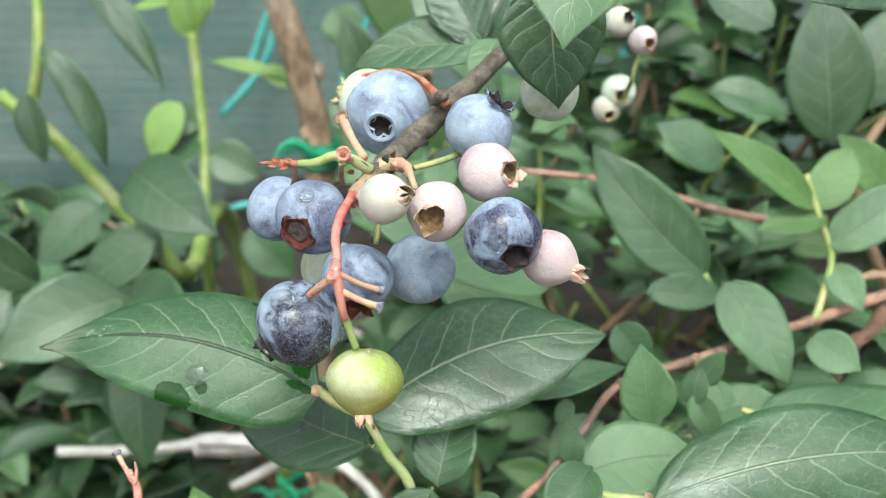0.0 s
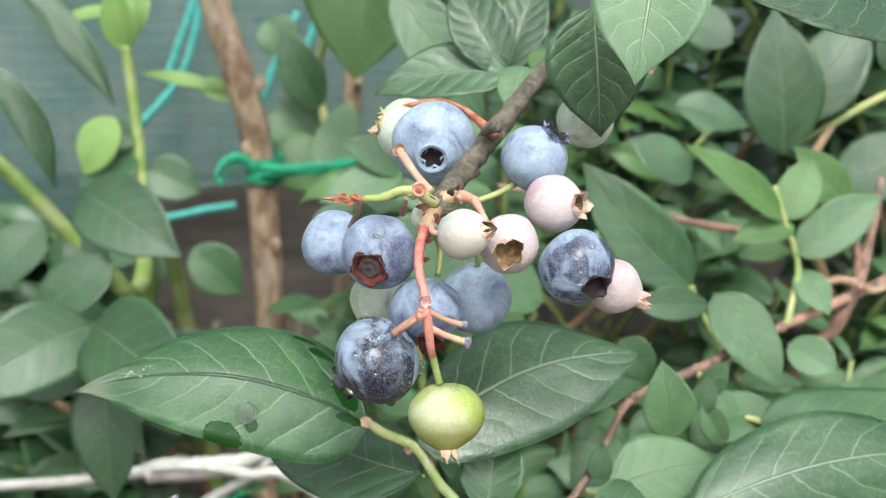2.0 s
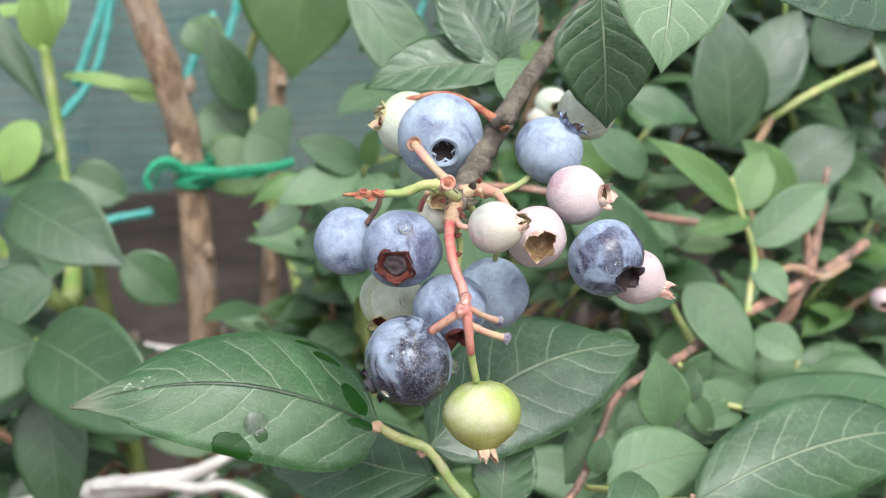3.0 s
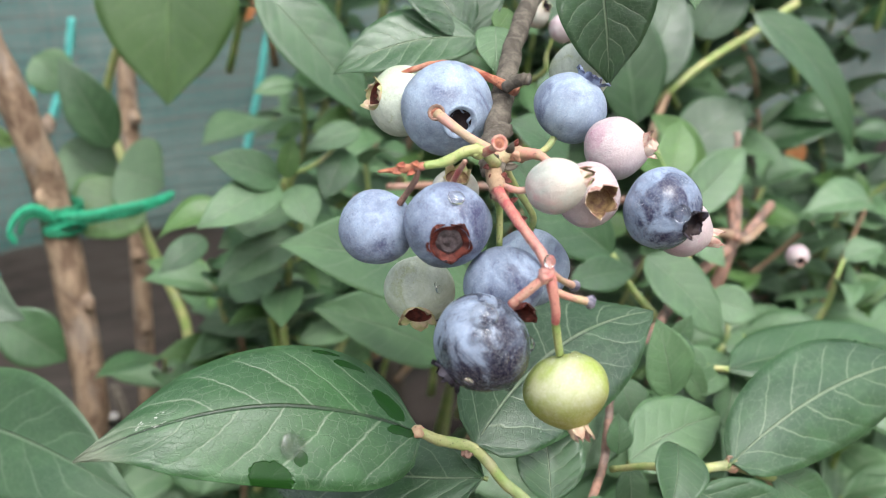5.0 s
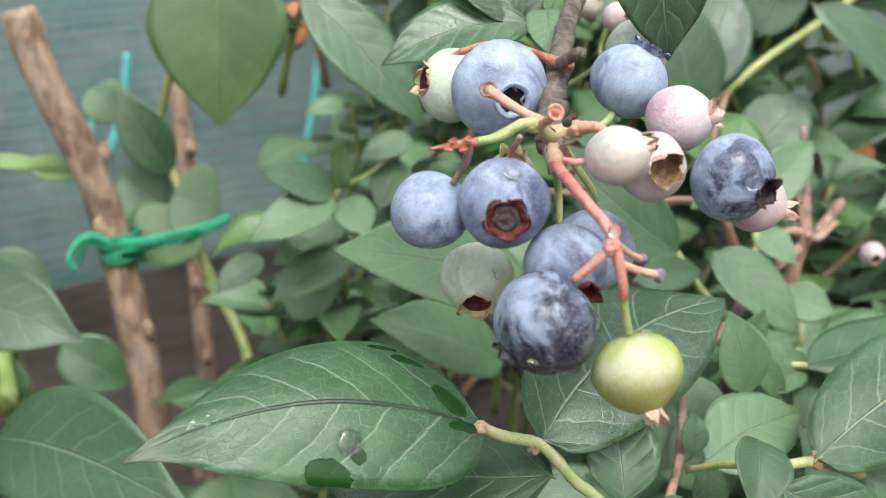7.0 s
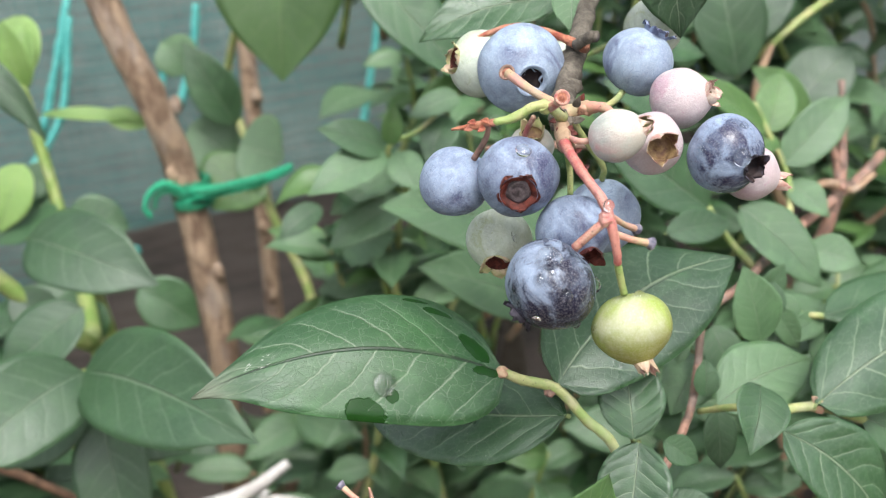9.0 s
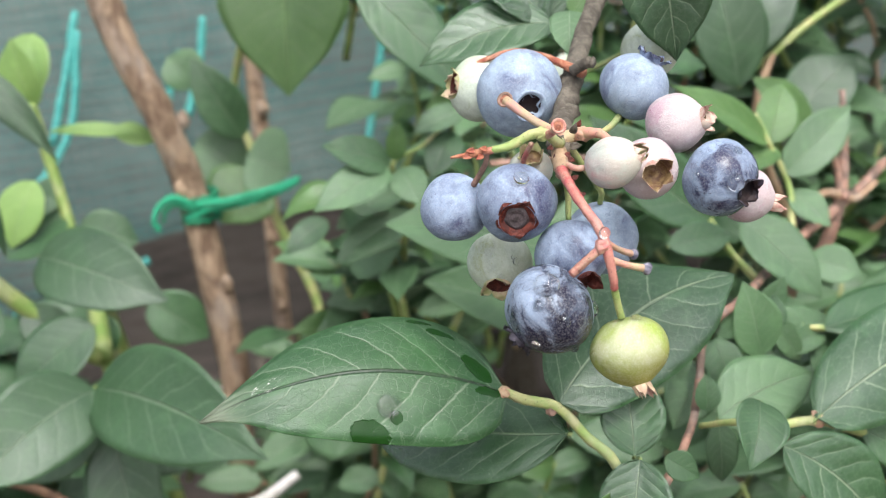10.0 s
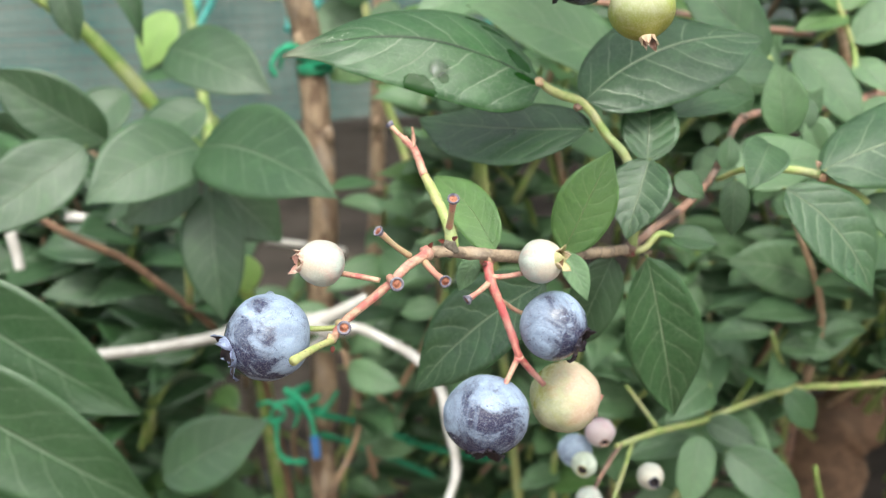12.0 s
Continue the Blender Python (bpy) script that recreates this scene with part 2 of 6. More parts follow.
def berry_material(name, bloom, skin, blush, rub, streak=0.5, gloss=0.55, top=None, lean=0.0, spread=0.13, wrinkle=0.3):
    """A berry: waxy bloom over the skin, rubbed off in patches (lean: more of them towards the calyx, local +z, or along a local direction);
    blush: colour towards the calyx; top: colour on the side that faces the sky."""
    m = Nodes(name)
    c = m.coords()
    sep = m.tree.nodes.new("ShaderNodeSeparateXYZ")
    m.link(m.coords(False), sep.inputs[0])
    long = m.add("VectorMath", op="MULTIPLY")
    long.inputs[1].default_value = (1.0, 1.0, 0.32)
    m.link(c, long.inputs[0])
    big = m.noise(c, 125, 4, 0.58, 0.9)
    mid = m.noise(c, 420, 5, 0.7, 1.0)
    grain = m.noise(long.outputs[0], 520, 4, 0.6, 0.3)
    fine = m.noise(c, 2600, 3, 0.6)
    bloomy = m.mix(m.ramp(grain, 0.32, 0.68), bloom, tuple(0.74 * v for v in bloom))
    bloomy = m.mix(m.ramp(big, 0.25, 0.5, 0.5, 0.0), bloomy, tuple(min(0.9, 1.18 * v + 0.02) for v in bloom))
    patch = m.math("ADD", m.math("MULTIPLY", big, 0.86), m.math("MULTIPLY", mid, 0.14))
    for axis, much in enumerate(lean if isinstance(lean, tuple) else (0.0, 0.0, lean)):
        if much:
            patch = m.math("ADD", patch, m.math("MULTIPLY", sep.outputs[axis], much))
    rubbed = m.ramp(patch, rub, rub + spread)
    tone = m.mix(rubbed, bloomy, skin)
    lines = m.ramp(m.math("ABSOLUTE", m.math("SUBTRACT", m.noise(c, 230, 3, 0.5, 2.0), 0.5)), 0.0, 0.018, streak, 0.0)
    lines = m.math("MULTIPLY", lines, m.ramp(mid, 0.42, 0.6))
    tone = m.mix(lines, tone, skin)
    scratch = m.ramp(m.math("ABSOLUTE", m.math("SUBTRACT", m.noise(long.outputs[0], 640, 2, 0.5, 1.2), 0.5)), 0.0, 0.010, streak * 0.8, 0.0)
    tone = m.mix(m.math("MULTIPLY", scratch, m.ramp(big, 0.5, 0.62)), tone, tuple(0.6 * v for v in skin))
    merid = m.noise(long.outputs[0], 190, 3, 0.6, 0.5)
    tone = m.mix(m.ramp(merid, 0.48, 0.66, 0.0, 0.6), tone, tuple(0.45 * v + 0.55 * w for v, w in zip(bloom, skin)))
    tone = m.mix(m.ramp(m.noise(c, 1300, 3, 0.6), 0.60, 0.72, 0.0, streak * 0.22), tone, skin)
    tone = m.mix(m.ramp(m.noise(c, 300, 4, 0.7, 1.5), 0.58, 0.72, 0.0, 0.35), tone, tuple(min(0.8, 1.25 * v + 0.03) for v in bloom))
    if blush:
        tone = m.mix(m.ramp(m.math("ADD", sep.outputs[2], m.math("MULTIPLY", m.math("SUBTRACT", big, 0.5), 0.014)), -0.003, 0.0075, 0.0, 0.9), tone, blush)
    if top:
        tone = m.mix(m.ramp(m.math("ADD", sep.outputs[0], m.math("MULTIPLY", m.math("SUBTRACT", patch, 0.5), 0.02)), 0.001, 0.009, 0.0, 0.85), tone, top)
    tone = m.mix(m.ramp(fine, 0.4, 0.75, 0.0, 0.10), tone, (0.9, 0.9, 0.92))
    m.set(Base_Color=tone, Roughness=m.ramp(rubbed, 0.0, 1.0, gloss + 0.12, gloss - 0.2), Specular_IOR_Level=0.4,
          Subsurface_Weight=0.1, Subsurface_Radius=(0.6, 0.4, 0.4), Subsurface_Scale=0.002)
    m.bump(m.math("ADD", m.math("MULTIPLY", mid, 0.6), m.math("MULTIPLY", fine, 0.15)), wrinkle, 0.0006)
    return m.mat


RIPE = berry_material("ripe_skin", (0.272, 0.335, 0.455), (0.042, 0.047, 0.105), None, 0.440, 0.5, lean=12.0, spread=0.24)
RIPE_PALE = berry_material("ripe_skin_pale_bloom", (0.295, 0.365, 0.470), (0.080, 0.096, 0.175), None, 0.500, 0.45, spread=0.22)
RIPE_DARK = berry_material("ripe_skin_rubbed", (0.24, 0.295, 0.40), (0.014, 0.013, 0.030), None, 0.415, 0.7, 0.36, lean=(-9.0, -13.0, 5.0), spread=0.17)
RIPE_MOTTLED = berry_material("ripe_skin_mottled", (0.272, 0.345, 0.478), (0.024, 0.024, 0.060), None, 0.450, 0.85, 0.42, lean=19.0, spread=0.20)
PINK = berry_material("pink_skin", (0.49, 0.415, 0.43), (0.38, 0.18, 0.26), (0.50, 0.41, 0.40), 0.51, 0.85, 0.46, spread=0.16, wrinkle=1.0)
WHITE = berry_material("white_skin", (0.425, 0.465, 0.42), (0.48, 0.28, 0.28), (0.50, 0.43, 0.34), 0.52, 0.6, 0.46, spread=0.18, wrinkle=0.7)
GREY_GREEN = berry_material("pale_green_skin", (0.50, 0.55, 0.46), (0.33, 0.37, 0.22), None, 0.52, 0.8, spread=0.17, wrinkle=0.6)
# pale top is bloom plus sunlight, olive calyx end holds shade, both as colour
GREEN = berry_material("green_skin", (0.27, 0.335, 0.060), (0.19, 0.22, 0.028), (0.24, 0.22, 0.034), 0.48, 0.3, 0.38, top=(0.47, 0.48, 0.31), spread=0.22)
YELLOW_PINK = berry_material("yellow_pink_skin", (0.45, 0.455, 0.29), (0.36, 0.36, 0.11), (0.45, 0.37, 0.19), 0.49, 0.7, 0.42, top=(0.50, 0.345, 0.27), spread=0.18, wrinkle=0.6)


def plain_material(name, a, b, scale, rough=0.7, bump=0.0004, spec=0.4, detail=5.0, stretch=None, speck=0.0):
    """Two tones in patches, darker specks, and relief; speck: share of small dark pores."""
    m = Nodes(name)
    c = m.coords()
    if stretch:
        v = m.add("VectorMath", op="MULTIPLY")
        v.inputs[1].default_value = stretch
        m.link(c, v.inputs[0])
        c = v.outputs[0]
    n1, n2 = m.noise(c, scale, detail, 0.6, 0.4), m.noise(c, scale * 6, 4, 0.65)
    tone = m.mix(m.ramp(n1, 0.36, 0.64), a, b)
    tone = m.mix(m.ramp(n2, 0.45, 0.8, 0.0, 0.4), tone, tuple(v * 0.55 for v in a))
    if speck:
        pores = m.ramp(m.noise(c, 1500, 3, 0.6), 0.60, 0.70, 0.0, speck)
        tone = m.mix(pores, tone, (0.06, 0.035, 0.03))
        tone = m.mix(m.ramp(m.noise(c, 90, 3, 0.6), 0.5, 0.7, 0.0, 0.45), tone, tuple(0.5 * (v + 0.35) for v in b))
    m.set(Base_Color=tone, Roughness=m.ramp(n2, 0.2, 0.8, rough - 0.1, rough + 0.1), Specular_IOR_Level=spec)
    m.bump(m.math("ADD", n1, m.math("MULTIPLY", n2, 0.5)), 0.7, bump)
    return m.mat


GREY_TWIG = plain_material("grey_brown_twig", (0.15, 0.11, 0.082), (0.36, 0.27, 0.19), 260, 0.75, 0.0012, speck=0.6)
BARK = plain_material("grey_brown_bark", (0.075, 0.062, 0.048), (0.17, 0.145, 0.115), 300, 0.85, 0.0012)
DRY_TIP = plain_material("dry_rust_tip", (0.30, 0.070, 0.040), (0.46, 0.20, 0.11), 420, 0.6, 0.0008, speck=0.5)
RED_TWIG = plain_material("red_twig", (0.44, 0.12, 0.11), (0.50, 0.34, 0.24), 300, 0.42, 0.0006, speck=0.6)
CRIMSON_TWIG = plain_material("crimson_twig", (0.44, 0.075, 0.085), (0.50, 0.22, 0.17), 240, 0.42, 0.0006, speck=0.5)
RED_BARK = plain_material("reddish_bark", (0.125, 0.085, 0.065), (0.40, 0.22, 0.16), 110, 0.6, 0.0012, speck=0.55)
TAN_TWIG = plain_material("tan_twig", (0.30, 0.19, 0.12), (0.40, 0.27, 0.17), 240, 0.6, 0.0005, speck=0.55)
GREEN_TWIG = plain_material("green_twig", (0.25, 0.34, 0.10), (0.40, 0.39, 0.17), 160, 0.5, 0.0005, speck=0.55)
PINK_TWIG = plain_material("pink_green_twig", (0.42, 0.33, 0.19), (0.54, 0.24, 0.19), 200, 0.5, 0.0003, speck=0.55)
BROWN_SCAR = plain_material("brown_scar", (0.060, 0.010, 0.007), (0.15, 0.030, 0.018), 700, 0.55, 0.0005)
STALK_CORE = plain_material("stalk_core", (0.16, 0.045, 0.03), (0.42, 0.17, 0.10), 800, 0.6, 0.0004)
GREY_SCAR = plain_material("grey_scar", (0.06, 0.055, 0.085), (0.25, 0.23, 0.28), 700, 0.5, 0.0003)
DISC_SCAR = plain_material("blue_grey_disc", (0.045, 0.033, 0.034), (0.115, 0.088, 0.092), 900, 0.5, 0.0004)
CAVITY = plain_material("calyx_cavity", (0.012, 0.008, 0.012), (0.03, 0.015, 0.015), 500, 0.6, 0.0003)
SEPAL_BLUE = plain_material("blue_sepal", (0.27, 0.33, 0.47), (0.10, 0.11, 0.19), 500, 0.6, 0.0003)
SEPAL_BLACK = plain_material("black_sepal", (0.02, 0.017, 0.025), (0.05, 0.04, 0.06), 500, 0.45, 0.0003)
SEPAL_PINK = plain_material("pink_sepal", (0.44, 0.20, 0.17), (0.58, 0.47, 0.38), 500, 0.55, 0.0003)
SEPAL_PALE = plain_material("pale_sepal", (0.52, 0.42, 0.27), (0.46, 0.30, 0.21), 400, 0.5, 0.0003)
SEPAL_GREEN = plain_material("green_sepal", (0.34, 0.36, 0.15), (0.52, 0.38, 0.27), 500, 0.55, 0.0003)
STAKE = plain_material("stake_wood", (0.14, 0.088, 0.056), (0.36, 0.255, 0.170), 140, 0.8, 0.003, stretch=(1.0, 1.0, 0.45), speck=0.6)
OLD_BARK = plain_material("old_brown_bark", (0.10, 0.058, 0.036), (0.20, 0.115, 0.07), 90, 0.75, 0.0012)
PETIOLE = plain_material("leaf_stalk", (0.10, 0.15, 0.045), (0.17, 0.21, 0.075), 300, 0.5, 0.0004)
OLIVE_STEM = plain_material("olive_green_stem", (0.17, 0.26, 0.06), (0.30, 0.34, 0.12), 90, 0.5, 0.0006, speck=0.25)
PALE_HOLLOW = plain_material("pale_calyx_hollow", (0.10, 0.045, 0.026), (0.25, 0.165, 0.075), 500, 0.6, 0.0004)
TWINE_OLD = plain_material("old_green_twine", (0.008, 0.135, 0.062), (0.02, 0.22, 0.11), 300, 0.6, 0.0005)
TWINE = plain_material("green_twine", (0.014, 0.27, 0.135), (0.04, 0.38, 0.21), 300, 0.5, 0.0005)
CORD = plain_material("turquoise_cord", (0.05, 0.29, 0.26), (0.11, 0.41, 0.37), 200, 0.5, 0.0005)
RIBBON = plain_material("white_plastic", (0.46, 0.43, 0.40), (0.62, 0.595, 0.57), 120, 0.4, 0.0004)
NET = plain_material("net_thread", (0.032, 0.130, 0.122), (0.130, 0.200, 0.185), 9, 0.6, 0.0003)
NET_ROW = plain_material("net_shadow_row", (0.06, 0.062, 0.058), (0.13, 0.125, 0.11), 40, 0.7, 0.0003)
SHEET = plain_material("grey_sheet", (0.112, 0.128, 0.118), (0.215, 0.235, 0.215), 7, 0.7, 0.001)
SOIL = plain_material("damp_soil", (0.060, 0.044, 0.036), (0.130, 0.098, 0.080), 14, 0.85, 0.01)
TIMBER = plain_material("dark_timber", (0.048, 0.041, 0.037), (0.125, 0.103, 0.091), 12, 0.8, 0.003, stretch=(0.3, 1.0, 1.6))
BLUE_TIE = plain_material("blue_plastic", (0.05, 0.16, 0.45), (0.08, 0.22, 0.55), 90, 0.4, 0.0003)
DEAD = plain_material("dead_leaf", (0.28, 0.10, 0.03), (0.40, 0.17, 0.06), 60, 0.7, 0.001)


def water_material():
    m = Nodes("water")
    m.set(Base_Color=(1.0, 1.0, 1.0), Roughness=0.0, IOR=1.33, Transmission_Weight=1.0)
    return m.mat


WATER = water_material()


# ---------------------------------------------------------------- building
def finish(name, bm, materials, parent=None, label="", smooth=True):
    data = bpy.data.meshes.new(name)
    bm.to_mesh(data)
    bm.free()
    for mat in materials if isinstance(materials, (list, tuple)) else [materials]:
        data.materials.append(mat)
    if smooth:
        data.shade_smooth()
    ob = new(name, data)
    ob.parent = parent
    if label:
        tagged(ob, label)
    return ob


def part(name, bm, material, parent, label=""):
    return finish(name, bm, material, parent, label)


def thing(name, label, category, group="", kind="", at=(0, 0, 0)):
    """An Empty at the thing's base, which holds its parts."""
    ob = tagged(new(name), label, category, group, kind)
    ob.empty_display_size = 0.01
    ob.location = at
    return ob


def smooth_line(points, steps=6):
    """A Catmull-Rom line through the points."""
    p = [Vector(q) for q in points]
    p = [p[0] * 2 - p[1], *p, p[-1] * 2 - p[-2]]
    line = []
    for i in range(1, len(p) - 2):
        a, b, c, d = p[i - 1:i + 3]
        for k in range(steps):
            t = k / steps
            line.append(0.5 * (2 * b + (c - a) * t + (2 * a - 5 * b + 4 * c - d) * t * t + (3 * b - a - 3 * c + d) * t ** 3))
    return line + [p[-2]]


def tube(points, radii, sides=9, steps=6, rough=0.08, seed=0):
    """A bmesh of a knobbly round stem along the points; radii: start and end, or one for each point."""
    line = smooth_line(points, steps)
    if len(radii) == 2:
        rad = [radii[0] + (radii[1] - radii[0]) * i / (len(line) - 1) for i in range(len(line))]
    else:
        rad = list(np.interp(np.linspace(0, len(points) - 1, len(line)), range(len(radii)), radii))
    bm = bmesh.new()
    rings, side = [], None
    for i, q in enumerate(line):
        way = (line[min(i + 1, len(line) - 1)] - line[max(i - 1, 0)]).normalized()
        side = (side or way.orthogonal())
        side = (side - way * side.dot(way)).normalized()
        up = way.cross(side)
        ring = []
        for k in range(sides):
            a = 2 * math.pi * k / sides
            d = side * math.cos(a) + up * math.sin(a)
            at = (q + d * rad[i]) / max(rad[i], 1e-4)
            r = rad[i] * (1 + rough * (noise.noise(at * 0.8 + Vector((seed, 0, 0))) + 0.6 * noise.noise(at * 2.1 + Vector((0, seed, 0)))))
            ring.append(bm.verts.new(q + d * r))
        rings.append(ring)
    for a, b in zip(rings, rings[1:]):
        for k in range(sides):
            bm.faces.new((a[k], a[(k + 1) % sides], b[(k + 1) % sides], b[k]))
    bm.faces.new(rings[0][::-1])
    bm.faces.new(rings[-1])
    return bm


def lathe(bm, profile, sides, index=0, wobble=0.0, seed=0, star=0.0):
    """Adds a surface turned round z; profile: (radius, z) from one pole to the other."""
    rings = []
    for r, z in profile:
        if r < 1e-7:
            rings.append([bm.verts.new((0, 0, z))])
            continue
        ring = []
        for k in range(sides):
            a = 2 * math.pi * k / sides
            q = r * (1 + star * (math.cos(5 * a) + 0.5 * noise.noise(Vector((3 * math.cos(a), 3 * math.sin(a), seed)))))
            v = Vector((q * math.cos(a), q * math.sin(a), z))
            if wobble:
                v *= 1 + wobble * noise.noise(v.normalized() * 1.3 + Vector((seed * 3.1, 0, 0)))
            ring.append(bm.verts.new(v))
        rings.append(ring)
    for a, b in zip(rings, rings[1:]):
        n = max(len(a), len(b))
        for k in range(n):
            f = [a[k % len(a)], a[(k + 1) % len(a)], b[(k + 1) % len(b)], b[k % len(b)]]
            f = list(dict.fromkeys(f))
            if len(f) > 2:
                bm.faces.new(f).material_index = index


def aim(at, axis, spin=0.0):
    """A pose at a point with local z along the axis; local x leans up."""
    z = Vector(axis).normalized()
    x = Vector((0, 0, 1)) - z * z.z
    x = x.normalized() if x.length > 1e-3 else Vector((1, 0, 0))
    y = z.cross(x)
    turn = Matrix((x, y, z)).transposed().to_4x4()
    return Matrix.Translation(at) @ turn @ Matrix.Rotation(spin, 4, "Z")


def leaf_bm(length, width, arch, sweep, fold, wave, seed, blunt=0.0, nl=24, nw=12, thick=0.00022, twist=0.0, ovate=0.0):
    """A leaf along +x, face up, with an upper and a lower face; the UV runs along and across."""
    rng = random.Random(seed)
    bm = bmesh.new()
    uvl = bm.loops.layers.uv.new("UVMap")
    ph = rng.uniform(0, 6.3)
    wide = []
    for full in ovate if isinstance(ovate, tuple) else (ovate, ovate):
        half = []
        for i in range(nl + 1):
            s = i / nl
            drawn = min(1.0, max(0.0, (s - 0.72) / 0.28))
            half.append(s ** (0.66 - 0.1 * blunt - 0.26 * full) * (1 - s) ** (1.04 - 0.36 * blunt) * (1 - 0.30 * drawn * drawn * (3 - 2 * drawn)))
        wide.append([w / max(half) * width / 2 for w in half])
    sheets = []
    for level in (0, 1):
        rows = []
        for i in range(nl + 1):
            s = i / nl
            row = []
            for k in range(nw + 1):
                c = 2 * k / nw - 1
                w = wide[c > 0][i]
                ang = twist * (s - 0.5)
                yy = c * w * (1 + 0.03 * math.sin(9 * s + ph))
                zz = fold * abs(c) ** 1.3 * w + wave * length * math.sin(7.5 * s + ph + 1.4 * c) * abs(c) ** 2 * 0.35
                zz += 0.006 * length * noise.noise(Vector((s * 5, c * 2, seed * 1.7)))
                y2 = yy * math.cos(ang) - zz * math.sin(ang)
                z2 = yy * math.sin(ang) + zz * math.cos(ang)
                row.append(bm.verts.new((s * length, y2 + sweep * length * 4 * s * (1 - s), z2 + arch * length * 4 * s * (1 - s) - level * thick)))
            rows.append(row)
        sheets.append(rows)
    for level, rows in enumerate(sheets):
        for i in range(nl):
            for k in range(nw):
                at = [(i, k), (i + 1, k), (i + 1, k + 1), (i, k + 1)]
                if level:
                    at.reverse()
                try:
                    f = bm.faces.new([rows[a][b] for a, b in at])
                except ValueError:
                    continue
                f.material_index = level
                for lp, (a, b) in zip(f.loops, at):
                    lp[uvl].uv = (a / nl, b / nw)
    up, lo = sheets
    for i in range(nl):
        for k, rev in ((0, False), (nw, True)):
            q = [up[i][k], up[i + 1][k], lo[i + 1][k], lo[i][k]]
            f = bm.faces.new(q if rev else q[::-1])
            f.material_index = 0
            for lp in f.loops:
                lp[uvl].uv = ((i + 0.5) / nl, k / nw)
    return bm


def leaf_pose(base, tip, roll, face=(-0.1, -1.0, 0.35)):
    """Local x from base to tip; local z looks towards face, rolled about the leaf."""
    b, t = Vector(base), Vector(tip)
    x = (t - b).normalized()
    z = Vector(face)
    z = (z - x * z.dot(x)).normalized()
    y = z.cross(x)
    turn = Matrix((x, y, z)).transposed().to_4x4()
    return Matrix.Translation(b) @ turn @ Matrix.Rotation(radians(roll), 4, "X")


LEAVES = 0


def leaf(parent, base, tip, width, lift=0, mat=None, arch=0.06, sweep=0.0, fold=0.16, wave=0.03, blunt=0.2, name="leaf", label="", twist=0.0, under=None, ovate=0.0):
    """One leaf from base to tip; lift: degrees by which its face looks higher than usual."""
    global LEAVES
    LEAVES += 1
    length = (Vector(tip) - Vector(base)).length
    bm = leaf_bm(length, width, arch, sweep, fold, wave, LEAVES, blunt, twist=twist, ovate=ovate)
    ob = finish(name, bm, [mat or LEAF, under or LEAF_UNDER], parent, label)
    if length > 0.018:
        part("petiole", tube([(-0.010 * length, 0, -0.012 * length), (0, 0, -0.0004), (0.03 * length, 0.11 * sweep * length, 0.08 * arch * length - 0.0003)], (0.0006, 0.0005, 0.0002), sides=7, steps=4), PETIOLE, ob)
    el = radians(28 + lift)
    ob.matrix_basis = leaf_pose(base, tip, 0, (-0.15, -math.cos(el), math.sin(el)))
    return ob


def stem(parent, points, radii, mat, name="stem", label="", rough=0.08, sides=9):
    global LEAVES
    LEAVES += 1
    return part(name, tube(points, radii, sides=sides, rough=rough, seed=LEAVES), mat, parent, label)


def stub(parent, a, b, r, mat=None, tipmat=None, face=None):
    """A bare fruit stalk with a flared, hollow end where its berry has come off."""
    a, b = Vector(a), Vector(b)
    mid = (a + b) / 2 + Vector((0, 0, -0.03)) * (b - a).length
    ob = part("fruit_stalk", tube([a, mid, b], (r * 0.9, r * 0.75, r * 0.95), rough=0.05), mat or PINK_TWIG, parent)
    bm = bmesh.new()
    lathe(bm, [(r * 0.8, -r * 1.2), (r * 1.1, -r * 0.6), (r * 1.5, r * 0.1), (r * 1.5, r * 0.45), (r * 1.2, r * 0.55), (r * 0.95, r * 0.2)], 12)
    lathe(bm, [(r * 0.95, r * 0.2), (r * 0.5, r * 0.1), (r * 0.42, r * 0.32), (0, r * 0.38)], 12, index=1)
    cup = finish("stalk_end", bm, [tipmat or GREY_SCAR, STALK_CORE], ob)
    cup.matrix_basis = aim(b, face or b - a)
    return ob


BERRIES = 0


